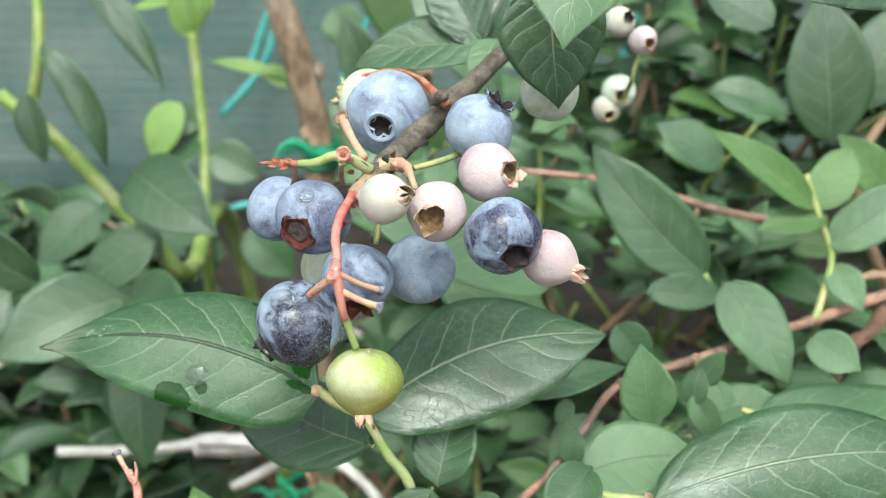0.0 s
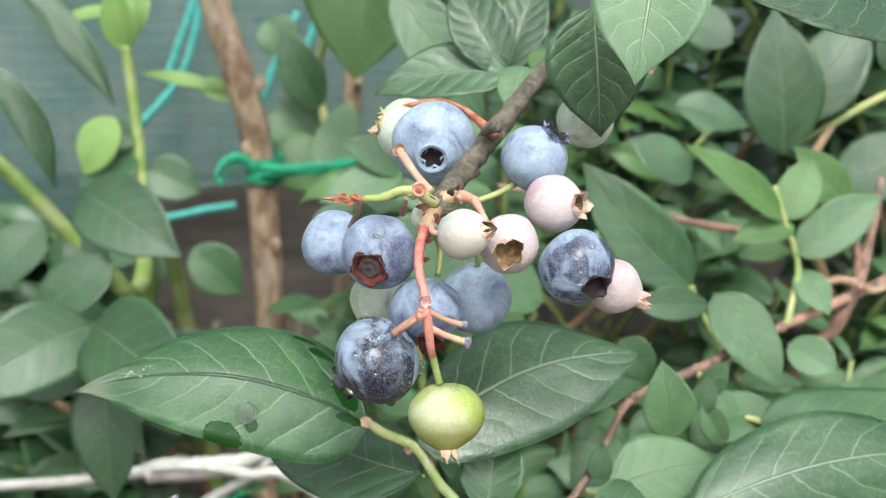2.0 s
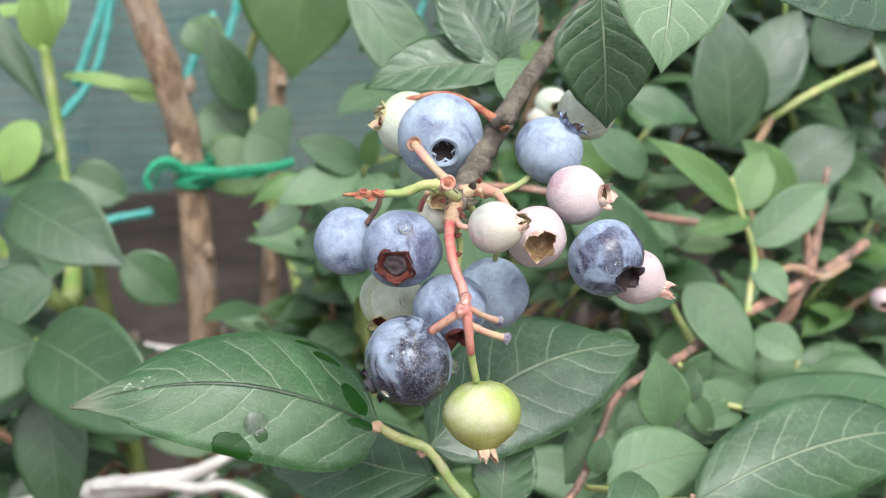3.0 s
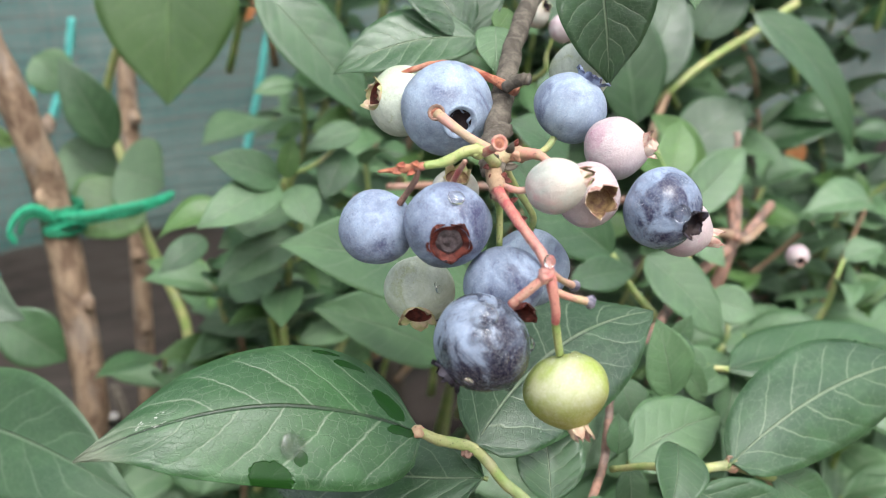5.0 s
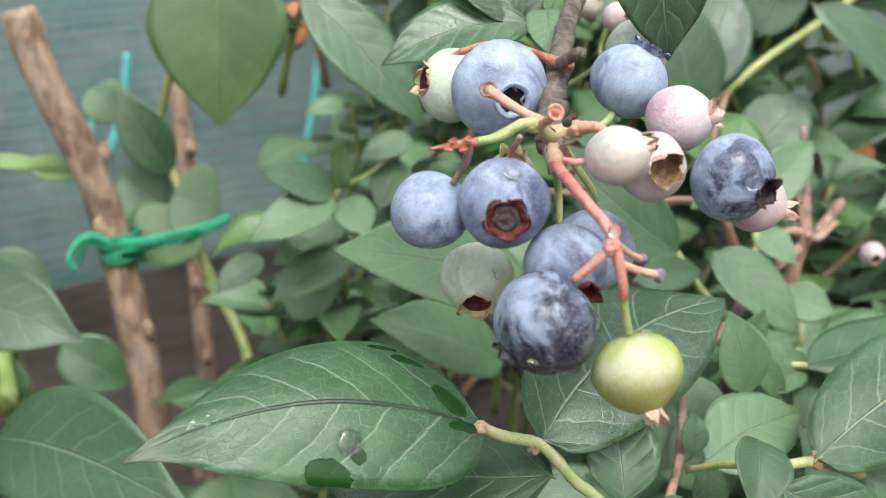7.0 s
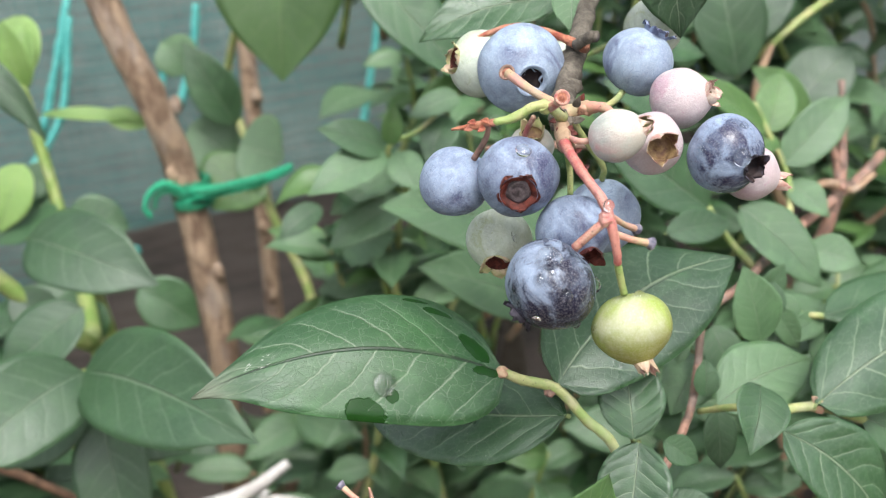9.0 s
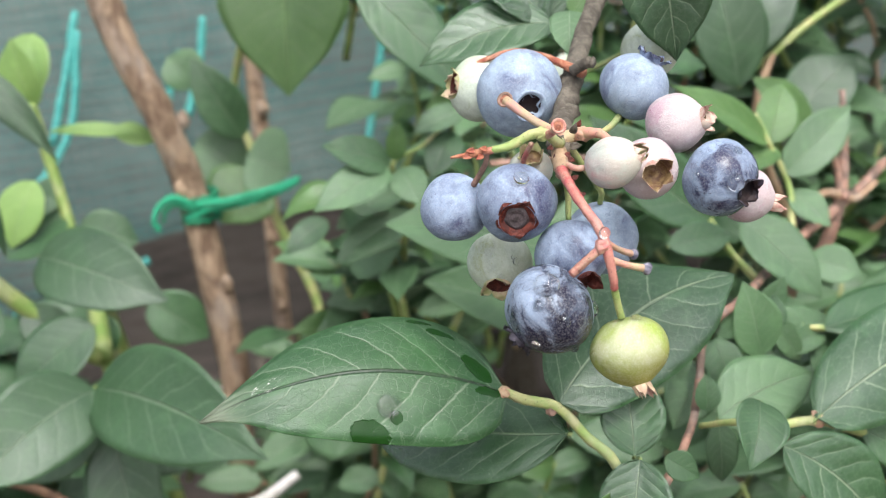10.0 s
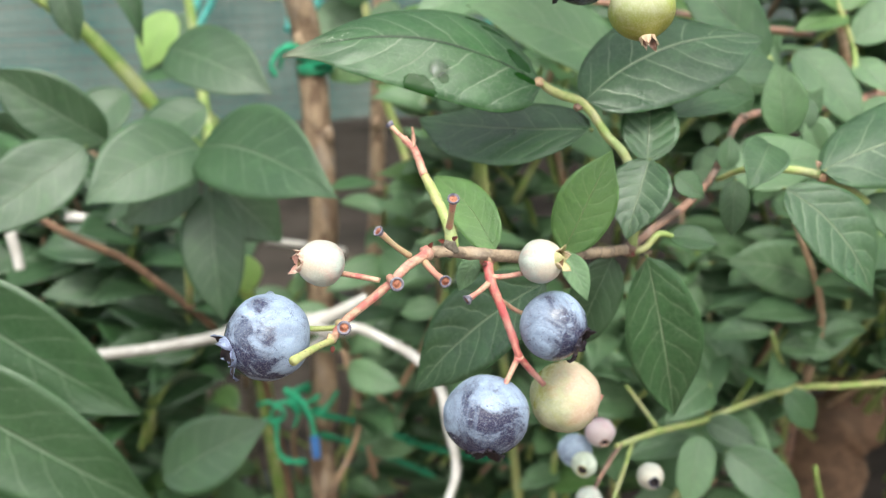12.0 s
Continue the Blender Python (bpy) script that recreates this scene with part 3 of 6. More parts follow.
def berry(at, radius, axis, skin, label, hole=0.30, sepal=0.22, flare=0.5, sepal_mat=None, cavity=None, squash=0.90, kind="star", inner=None, group="blueberries of the upper cluster", sepals=5, spin=None, neck=0.05):
    """A berry: round body with a sunken calyx at local +z, its crown of sepals and the stalk scar."""
    global BERRIES
    BERRIES += 1
    n = BERRIES
    rng = random.Random(n)
    root = thing("blueberry", label, "berry", group)
    root.matrix_basis = aim(at, axis, rng.uniform(0, 1.2) if spin is None else spin)
    r = radius
    rim = math.asin(hole)
    prof = [(0, -r * squash * 0.93), (r * 0.07, -r * squash * 0.945)]
    for i in range(1, 27):
        a = math.pi - 0.12 - (math.pi - 0.12 - rim) * i / 26
        lift = 1.0 + neck * max(0.0, math.cos(a)) ** 6
        prof.append((r * math.sin(a), r * squash * math.cos(a) * lift))
    bm = bmesh.new()
    lathe(bm, prof, 40, wobble=0.05, seed=n)
    part("berry_skin", bm, skin, root)
    zr = r * squash * math.cos(rim) * (1 + neck * math.cos(rim) ** 6)
    h = r * hole
    bm = bmesh.new()
    if kind == "disc":
        lathe(bm, [(h * 1.16, zr * 0.925), (h * 1.12, zr * 0.965), (h * 1.0, zr * 0.985), (h * 0.86, zr * 0.965), (h * 0.72, zr * 0.91), (h * 0.62, zr * 0.86)], 60, wobble=0.05, seed=n, star=0.06)
        finish("calyx_ring", bm, [cavity or BROWN_SCAR], root)
        bm = bmesh.new()
        lathe(bm, [(h * 0.76, zr * 0.89), (h * 0.66, zr * 0.90), (h * 0.60, zr * 0.935), (h * 0.50, zr * 0.945), (h * 0.40, zr * 0.915), (h * 0.22, zr * 0.92), (h * 0.12, zr * 0.95), (0, zr * 0.95)], 32, wobble=0.02, seed=n)
        finish("calyx_disc", bm, [DISC_SCAR], root)
    elif kind == "pucker":
        lathe(bm, [(h * 1.02, zr * 0.97), (h * 1.0, zr * 1.02), (h * 0.90, zr * 1.035), (h * 0.80, zr * 1.01), (h * 0.70, zr * 0.97)], 50, wobble=0.04, seed=n, star=0.02)
        lathe(bm, [(h * 0.71, zr * 0.972), (h * 0.66, zr * 0.945), (h * 0.60, zr * 0.90)], 50, seed=n, star=0.24)
        finish("calyx_rim", bm, [skin], root)
        bm = bmesh.new()
        lathe(bm, [(h * 0.78, zr * 0.92), (h * 0.6, zr * 0.75), (h * 0.2, zr * 0.7), (0, zr * 0.7)], 24)
        part("calyx_cavity", bm, cavity or CAVITY, root)
    else:
        lathe(bm, [(h * 1.0, zr * 0.985), (h * 0.98, zr * 0.9), (h * 0.9, zr * 0.72), (h * 0.5, zr * 0.66), (h * 0.2, zr * 0.66), (h * 0.12, zr * 0.74), (0, zr * 0.75)], 24)
        part("calyx_cavity", bm, cavity or CAVITY, root)
    if sepal:
        for k in range(sepals):
            bm = bmesh.new()
            a0 = 2 * math.pi * (k + rng.uniform(-0.1, 0.1)) / sepals
            ln = r * sepal * rng.uniform(0.8, 1.25)
            fl = flare + rng.uniform(-0.35, 0.3)
            half = math.pi / sepals * 1.04
            curl = rng.uniform(-0.15, 0.2)
            grid = []
            for level in (0, 1):
                rows = []
                for i in range(5):
                    s = i / 4
                    spread = half * (1 - s ** 1.6) * (1 + 0.12 * math.sin(5 * s))
                    out = h * 1.02 + ln * (math.sin(fl * (0.5 + s)) * s) - level * r * 0.03
                    zz = zr * 0.955 + ln * math.cos(fl * (0.5 + s)) * s + curl * ln * math.sin(3 * s)
                    rows.append([bm.verts.new((out * math.cos(a0 + spread * c), out * math.sin(a0 + spread * c), zz + 0.08 * r * rng.uniform(-1, 1) * s)) for c in (-1, -0.5, 0, 0.5, 1)])
                grid.append(rows)
            for level, rows in enumerate(grid):
                for i in range(4):
                    for c in range(4):
                        q = [rows[i][c], rows[i][c + 1], rows[i + 1][c + 1], rows[i + 1][c]]
                        bm.faces.new(q if level == 0 else q[::-1]).material_index = level
            for i in range(4):
                for c in (0, 4):
                    bm.faces.new((grid[0][i][c], grid[0][i + 1][c], grid[1][i + 1][c], grid[1][i][c]))
            bmesh.ops.remove_doubles(bm, verts=bm.verts, dist=1e-6)
            part("sepal", bm, [sepal_mat or SEPAL_BLUE, inner or CAVITY], root)
    return root


def drop(at, radius, normal, squash=0.6):
    """A bead of water that sits on a surface."""
    bm = bmesh.new()
    prof = [(0, -radius * 0.25)] + [(radius * math.sin(a), radius * squash * math.cos(a) if math.cos(a) > 0 else radius * 0.25 * math.cos(a)) for a in np.linspace(math.pi * 0.94, 0.12, 12)] + [(0, radius * squash)]
    lathe(bm, prof, 18, wobble=0.06, seed=radius * 1e4)
    ob = finish("water_drop", bm, WATER)
    ob.matrix_basis = aim(at, normal)
    return tagged(ob, "clear round rain drop clinging to the berry", "water drop", "rain drops")


def bead(at, centre, radius, skin, squash=0.6):
    """A rain drop on a berry whose skin lies that far from its centre."""
    way = (Vector(at) - Vector(centre)).normalized()
    return drop(Vector(centre) + way * skin * 0.985, radius, way, squash)


def puddle(ob, along, across, size, squash):
    """A flat film of rain on a leaf, at a place along (0 to 1) and across (0 to 1) it."""
    i, k = round(along * 24), round(across * 12)
    v = ob.data.vertices[i * 13 + k]
    pool = drop(ob.matrix_basis @ v.co, size, ob.matrix_basis.to_3x3() @ v.normal, squash)
    return tagged(pool, "shallow pool of rain lying on a leaf", "water drop", "rain drops")


def lump(parent, at, radius, mat, seed, flat=1.0):
    """A knobbly swelling of a stem."""
    bm = bmesh.new()
    bmesh.ops.create_icosphere(bm, subdivisions=3, radius=radius)
    for v in bm.verts:
        v.co *= 1 + 0.45 * noise.noise(v.co / radius * 1.6 + Vector((seed * 2.7, 0, 0)))
        v.co.z *= flat
    ob = part("node", bm, mat, parent)
    ob.location = at
    return ob


def scale_bud(parent, at, way, size, mat):
    """A small dry bud scale standing off a node."""
    global LEAVES
    LEAVES += 1
    at, way = Vector(at), Vector(way).normalized()
    ob = finish("bud_scale", leaf_bm(size, size * 0.6, 0.12, 0.0, 0.5, 0.05, LEAVES, 0.2, nl=6, nw=4), [mat, mat], parent)
    ob.matrix_basis = leaf_pose(at, at + way * size, 0)
    return ob


# ---------------------------------------------------------------- setting
def slab(name, size, at, mat, label="", category="", kind="", parent=None, bevel=0.004):
    bm = bmesh.new()
    bmesh.ops.create_cube(bm, size=1)
    bmesh.ops.scale(bm, vec=size, verts=bm.verts)
    bmesh.ops.bevel(bm, geom=bm.edges[:], offset=bevel, segments=2, affect="EDGES")
    ob = finish(name, bm, mat, parent, smooth=False)
    ob.location = at
    return tagged(ob, label, category, "", kind)


def soil_lift(x, y):
    near = max(0.0, 1 - math.hypot(x, y - 0.6) / 3)
    return near * (0.035 * noise.noise(Vector((x * 3, y * 3, 0))) + 0.015 * noise.noise(Vector((x * 14, y * 14, 4))))


bm = bmesh.new()
ticks = [-400, -60, -12, -4, *np.linspace(-1.6, 1.9, 60), 4, 12, 60, 400]
grid = [[bm.verts.new((x, y + 0.6, soil_lift(x, y + 0.6))) for x in ticks] for y in ticks]
for j in range(len(ticks) - 1):
    for i in range(len(ticks) - 1):
        bm.faces.new((grid[j][i], grid[j][i + 1], grid[j + 1][i + 1], grid[j + 1][i]))
tagged(finish("ground", bm, SOIL), "damp dark brown garden soil under the bushes", "ground", kind="structure")

# a timber edging and the netted fence behind the bed
edging = thing("raised_bed_edging", "dark weathered timber boards along the back of the bed", "edging", kind="structure")
for z in (0.10, 0.30, 0.475):
    slab("board", (2.6, 0.035, 0.165), (0.15, 0.90, z), TIMBER, parent=edging)
slab("wall_back", (6.0, 0.02, 1.8), (0.2, 1.25, 0.9), SHEET, "plain grey sheeting behind the net", "wall", "structure")

net = thing("garden_net", "fine blue-grey garden net hung behind the bushes", "net", at=(0, 0, 0))
rng = random.Random(5)


def net_foot(x):
    """The net hangs lower towards the far end."""
    return 0.565 - 0.10 * min(1.0, max(0.0, (-0.16 - x) / 0.12))


def threads(count, span, across, low, high, width, flat, mat, deep=0.80):
    """Thin strips of thread: one joined mesh."""
    verts, faces = [], []
    for k in range(count):
        p = low + (high - low) * (k + rng.uniform(-0.25, 0.25)) / count
        prev = None
        for i in range(61):
            q = span[0] + (span[1] - span[0]) * i / 60
            wob = 0.006 * noise.noise(Vector((q * 4, p * 3, across))) + 0.002 * noise.noise(Vector((q * 30, p * 30, across)))
            sag = 0.012 * math.sin(q * 3.1) + 0.02 * noise.noise(Vector((q * 2, p * 2, 7)))
            wide = width * (1 + 0.5 * noise.noise(Vector((q * 25, p * 90, 3))))
            x, z = (q, p + wob) if flat else (p + wob, q)
            if z < net_foot(x):
                prev = None
                continue
            verts += [(x, deep + sag, z), (x, deep + sag, z + wide) if flat else (x + wide, deep + sag, z)]
            n = len(verts)
            if prev is not None:
                faces.append((prev, prev + 1, n - 1, n - 2))
            prev = n - 2
    data = bpy.data.meshes.new("net_threads")
    data.from_pydata(verts, [], faces)
    data.materials.append(mat)
    ob = new("net_threads", data)
    ob.parent = net
    tagged(ob, kind="stuff")


threads(230, (-0.75, 0.9), 0.0, 0.465, 1.05, 0.0011, True, NET)
threads(420, (0.465, 1.05), 1.0, -0.75, 0.9, 0.0010, False, NET, 0.802)
# dark strips that draw the net's shadow rows as threads of their own
threads(58, (-0.75, 0.9), 2.0, 0.465, 1.05, 0.0009, True, NET_ROW, 0.796)
for pts in (
    [(-0.1332, 0.752, 0.7268), (-0.1513, 0.752, 0.6627), (-0.1870, 0.752, 0.6196)],
    [(-0.0671, 0.752, 0.7030), (-0.0850, 0.752, 0.6665), (-0.0954, 0.752, 0.6396)],
    [(-0.0479, 0.752, 0.7236), (-0.0570, 0.752, 0.6893), (-0.0720, 0.752, 0.6554)],
    [(0.0947, 0.752, 0.7379), (0.0824, 0.752, 0.7033), (0.0719, 0.752, 0.6682), (0.0522, 0.752, 0.6089), (0.0358, 0.752, 0.5609)],
    [(-0.3808, 0.752, 0.5243), (-0.2983, 0.752, 0.5289), (-0.2355, 0.752, 0.5341), (-0.1712, 0.752, 0.5504), (-0.1198, 0.752, 0.5596)],
    [(-0.1307, 0.752, 0.7398), (-0.1490, 0.752, 0.6927), (-0.1660, 0.752, 0.6523)],
    [(0.1290, 0.752, 0.7189), (0.1235, 0.752, 0.6860), (0.1136, 0.752, 0.6525)],
):
    stem(net, pts, (0.0026, 0.0030), CORD, "cord", sides=8, rough=0.35)

# ---------------------------------------------------------------- stakes and ties
stake = thing("garden_stake", "brown weathered wooden stake tied with green twine", "stake")
stem(stake, [(-0.1039, 0.545, 0.7396), (-0.0984, 0.545, 0.7082), (-0.0885, 0.545, 0.6727), (-0.0817, 0.55, 0.6351), (-0.0794, 0.55, 0.5836), (-0.0786, 0.55, 0.5278), (-0.0841, 0.55, 0.4974), (-0.086, 0.55, 0.4174), (-0.0901, 0.55, 0.3565), (-0.075, 0.55, 0.02)],
     (0.0083, 0.0085), STAKE, "pole", rough=0.12, sides=12)
for k, (u, v) in enumerate(((0.0095, 0.690), (-0.006, 0.655), (0.004, 0.60), (0.008, 0.52), (-0.007, 0.45))):
    bm = bmesh.new()
    bmesh.ops.create_icosphere(bm, subdivisions=2, radius=0.0032)
    bmesh.ops.scale(bm, vec=(1.0, 0.7, 1.6), verts=bm.verts)
    knot = part("knot", bm, STAKE, stake)
    knot.location = Vector((-0.0817, 0.55, 0.6351)) + Vector((0.8 * u - 0.1 * (v - 0.655), -0.0070, v - 0.655))
thin = thing("garden_stake", "thin pale wooden stake behind the bushes", "stake")
stem(thin, [(-0.0246, 0.68, 0.707), (-0.0307, 0.68, 0.6185), (-0.0398, 0.68, 0.5001), (-0.0497, 0.68, 0.372), (-0.05, 0.68, 0.0)], (0.0058, 0.0064), STAKE, "pole", sides=10)
for q in ((-0.0248, 0.674, 0.6596), (-0.0361, 0.674, 0.5738), (-0.0376, 0.674, 0.526)):
    lump(thin, q, 0.0036, STAKE, 31, 1.3).name = "knot"

twine = thing("twine", "bright green twine wound round the stake", "twine")
c0 = Vector((-0.0782, 0.55, 0.6234))


def strands(parent, pts, r, mat, name, turns):
    """Two strands laid round one another."""
    line = smooth_line(pts, 10)
    for k in range(2):
        wound = []
        for i, q in enumerate(line):
            a = turns * 2 * math.pi * i / (len(line) - 1) + math.pi * k
            wound.append(q + Vector((0.15 * math.sin(a), math.cos(a), math.sin(a))) * r * 0.8)
        stem(parent, wound, (r, r), mat, name, sides=6, rough=0.3)


for k in range(5):
    ring = []
    for i in range(13):
        a = 2 * math.pi * i / 12
        ring.append(c0 + Vector((0.0098 * math.cos(a), 0.0098 * math.sin(a), 0.0027 * (k - 2) + 0.0012 * math.sin(a + 1.7 * k))))
    strands(twine, ring, 0.0011, TWINE if k % 2 else TWINE_OLD, "coil", 6)
strands(twine, [(-0.0794, 0.5395, 0.6262), (-0.067, 0.536, 0.6252), (-0.0549, 0.533, 0.6262), (-0.0412, 0.53, 0.6277), (-0.0265, 0.53, 0.6305)], 0.0013, TWINE, "loose_end", 8)
strands(twine, [(-0.078, 0.538, 0.6225), (-0.0642, 0.535, 0.6228), (-0.0487, 0.531, 0.6245), (-0.0367, 0.53, 0.6268), (-0.0281, 0.53, 0.6295)], 0.0012, TWINE, "loose_end", 8)
strands(twine, [(-0.0765, 0.537, 0.6246), (-0.0650, 0.533, 0.6243), (-0.0531, 0.531, 0.6258), (-0.042, 0.5285, 0.6268)], 0.0010, TWINE_OLD, "loose_end", 6)
strands(twine, [(-0.082, 0.54, 0.6260), (-0.0905, 0.539, 0.6318), (-0.0985, 0.539, 0.6290), (-0.1030, 0.54, 0.6215), (-0.1010, 0.541, 0.6165)], 0.0012, TWINE, "loop", 6)
strands(twine, [(-0.0825, 0.541, 0.6225), (-0.0900, 0.54, 0.6280), (-0.0960, 0.54, 0.6260), (-0.0985, 0.541, 0.6200)], 0.0010, TWINE_OLD, "loop", 4)

low_twine = thing("twine", "tangled green twine tied low round the stake", "twine")
c1 = Vector((-0.0975, 0.55, 0.417))
for k in range(2):
    ring = [c1 + Vector((0.0105 * math.cos(a), 0.0105 * math.sin(a), 0.0045 * (k - 0.5) + 0.003 * math.sin(a + k))) for a in np.linspace(0, 2 * math.pi, 13)]
    strands(low_twine, ring, 0.0011, TWINE if k % 2 else TWINE_OLD, "coil", 5)
for name, r, pts in (
        ("loop", 0.0015, [(-0.110, 0.535, 0.429), (-0.100, 0.533, 0.420), (-0.095, 0.532, 0.408), (-0.094, 0.532, 0.395)]),
        ("loop", 0.0010, [(-0.093, 0.533, 0.411), (-0.085, 0.534, 0.416), (-0.078, 0.538, 0.424)]),
        ("loop", 0.0012, [(-0.116, 0.535, 0.412), (-0.117, 0.534, 0.394), (-0.113, 0.534, 0.384), (-0.100, 0.534, 0.381)]),
        ("loop", 0.0009, [(-0.127, 0.537, 0.420), (-0.119, 0.534, 0.422), (-0.111, 0.532, 0.415), (-0.116, 0.534, 0.409), (-0.124, 0.536, 0.411)]),
        ("loop", 0.0009, [(-0.117, 0.536, 0.404), (-0.119, 0.534, 0.415), (-0.111, 0.533, 0.422), (-0.103, 0.533, 0.415), (-0.106, 0.535, 0.404)]),
        ("loose_end", 0.0014, [(-0.092, 0.534, 0.412), (-0.065, 0.535, 0.403), (-0.042, 0.536, 0.391), (-0.017, 0.54, 0.378), (0.030, 0.55, 0.360)]),
        ("loose_end", 0.0013, [(-0.092, 0.534, 0.399), (-0.066, 0.535, 0.388), (-0.043, 0.536, 0.375), (-0.020, 0.54, 0.360)])):
    strands(low_twine, pts, r, TWINE if name == "loop" else TWINE_OLD, name, 3)
stem(low_twine, [(-0.094, 0.531, 0.399), (-0.0938, 0.530, 0.393), (-0.0936, 0.531, 0.385)], (0.0032, 0.0028), BLUE_TIE, "blue_tie", "blue plastic tie end")

# white plastic ribbon
ribbon = thing("plastic_ribbon", "white plastic strip looped round the stems", "ribbon")


def strip(parent, pts, widths, thick=0.0008, tilt=0.3, name="strip"):
    """A flat plastic strip, creased along its middle."""
    line = smooth_line(pts, 8)
    wide = np.interp(np.linspace(0, 1, len(line)), np.linspace(0, 1, len(widths)), widths)
    bm = bmesh.new()
    rings = []
    for i, q in enumerate(line):
        way = (line[min(i + 1, len(line) - 1)] - line[max(i - 1, 0)]).normalized()
        across = way.cross(Vector((tilt, -1, 0.2))).normalized() * wide[i] / 2 * (1 + 0.12 * noise.noise(q * 150))
        off = way.cross(across).normalized() * thick * (1.5 + noise.noise(q * 90))
        rings.append([bm.verts.new(q + across), bm.verts.new(q + across * 0.35 + off * 1.8), bm.verts.new(q - across * 0.1 - off * 0.4), bm.verts.new(q - across * 0.5 + off * 1.4), bm.verts.new(q - across), bm.verts.new(q - across * 0.3 - off), bm.verts.new(q + across * 0.3 - off)])
    for a, b in zip(rings, rings[1:]):
        for k in range(7):
            bm.faces.new((a[k], a[(k + 1) % 7], b[(k + 1) % 7], b[k]))
    bm.faces.new(rings[0][::-1])
    bm.faces.new(rings[-1])
    return part(name, bm, RIBBON, parent)


strip(ribbon, [(-0.2050, 0.4540, 0.4853), (-0.1750, 0.4520, 0.4870), (-0.1500, 0.4510, 0.4895), (-0.1310, 0.4500, 0.4925)], (0.0056, 0.0056, 0.0058))
strip(ribbon, [(-0.1330, 0.4480, 0.4915), (-0.1240, 0.4470, 0.4935), (-0.1080, 0.4460, 0.4942), (-0.0940, 0.4460, 0.4955), (-0.0800, 0.4470, 0.4985), (-0.0610, 0.4500, 0.5060)], (0.0105, 0.0125, 0.0115, 0.0100, 0.0072, 0.0050), name="folded_strip")
strip(ribbon, [(-0.1290, 0.4440, 0.4965), (-0.1100, 0.4430, 0.4972), (-0.0930, 0.4430, 0.4945), (-0.0780, 0.4420, 0.4915), (-0.0690, 0.4420, 0.4925)], (0.0040, 0.0046, 0.0056, 0.0056), tilt=0.6, name="folded_strip")
strip(ribbon, [(-0.1165, 0.4560, 0.4655), (-0.1040, 0.4540, 0.4730), (-0.0920, 0.4520, 0.4810), (-0.0810, 0.4500, 0.4880), (-0.0730, 0.4490, 0.4960)], (0.0060, 0.0056, 0.0050))
strip(ribbon, [(-0.0820, 0.4400, 0.4925), (-0.0690, 0.4400, 0.4935), (-0.0540, 0.4370, 0.4865), (-0.0392, 0.4250, 0.4790), (-0.0290, 0.42, 0.4640), (-0.0265, 0.415, 0.4467), (-0.024, 0.41, 0.4255), (-0.0312, 0.4, 0.41)], (0.0052, 0.0052, 0.0056, 0.0050))
strip(ribbon, [(-0.2159, 0.5, 0.5497), (-0.2032, 0.5, 0.547), (-0.1903, 0.5, 0.5449)], (0.0056, 0.0056))
strip(ribbon, [(-0.2301, 0.45, 0.5515), (-0.2287, 0.45, 0.5422), (-0.2278, 0.45, 0.5329)], (0.0054, 0.0054))
strip(ribbon, [(-0.1169, 0.6, 0.5088), (-0.0929, 0.6, 0.5034), (-0.0657, 0.6, 0.4975)], (0.0048, 0.0048))

# ---------------------------------------------------------------- upper branch
upper = thing("blueberry_branch", "grey-brown blueberry branch with a hanging fruit cluster", "branch")
stem(upper, [(0.0409, 0.262, 0.7174), (0.0234, 0.245, 0.7045), (0.0111, 0.23, 0.6952), (0.0012, 0.216, 0.6869), (-0.0068, 0.204, 0.6805), (-0.0111, 0.196, 0.6771)], (0.0025, 0.0023, 0.0022, 0.0025, 0.0024, 0.0023), BARK, "main_stem", rough=0.25, sides=12)
stem(upper, [(0.0005, 0.212, 0.6902), (0.0016, 0.208, 0.6917), (0.0026, 0.206, 0.6917)], (0.0013, 0.0011), BARK, "spur", rough=0.3)
stem(upper, [(-0.0197, 0.226, 0.6933), (-0.0147, 0.223, 0.6949), (-0.009, 0.222, 0.6957), (-0.004, 0.221, 0.6944), (-0.0006, 0.217, 0.692), (0.0029, 0.212, 0.6892)], (0.0004, 0.0006, 0.0006, 0.0006, 0.0009, 0.0012), DRY_TIP, "side_twig", "red-brown twig arching over a berry", rough=0.2)
stub(upper, (-0.0131, 0.192, 0.6809), (-0.0187, 0.2027, 0.6876), 0.0011, None, RED_BARK, (-0.5, -0.7, 0.5))
stem(upper, [(-0.0119, 0.193, 0.6783), (-0.0159, 0.19, 0.6814), (-0.0188, 0.19, 0.6817), (-0.0227, 0.191, 0.6802), (-0.0264, 0.192, 0.6799)], (0.0012, 0.0010, 0.0010, 0.0009, 0.0007), GREEN_TWIG, "side_twig", "yellow-green side twig with a dry red tip", rough=0.2)
stem(upper, [(-0.0262, 0.192, 0.6799), (-0.0298, 0.192, 0.6799), (-0.0344, 0.193, 0.6798)], (0.0007, 0.0008, 0.0002), DRY_TIP, "dry_tip", "dry rust-red twig tip", rough=0.5)
for at, way in (((-0.0275, 0.1912, 0.6803), (-0.9, -0.3, 0.3)), ((-0.0283, 0.1915, 0.6794), (-0.9, -0.3, -0.3)), ((-0.0298, 0.1918, 0.6804), (-0.9, -0.2, 0.2)), ((-0.0305, 0.192, 0.6796), (-1.0, -0.2, -0.1))):
    scale_bud(upper, at, way, 0.0019, DRY_TIP)
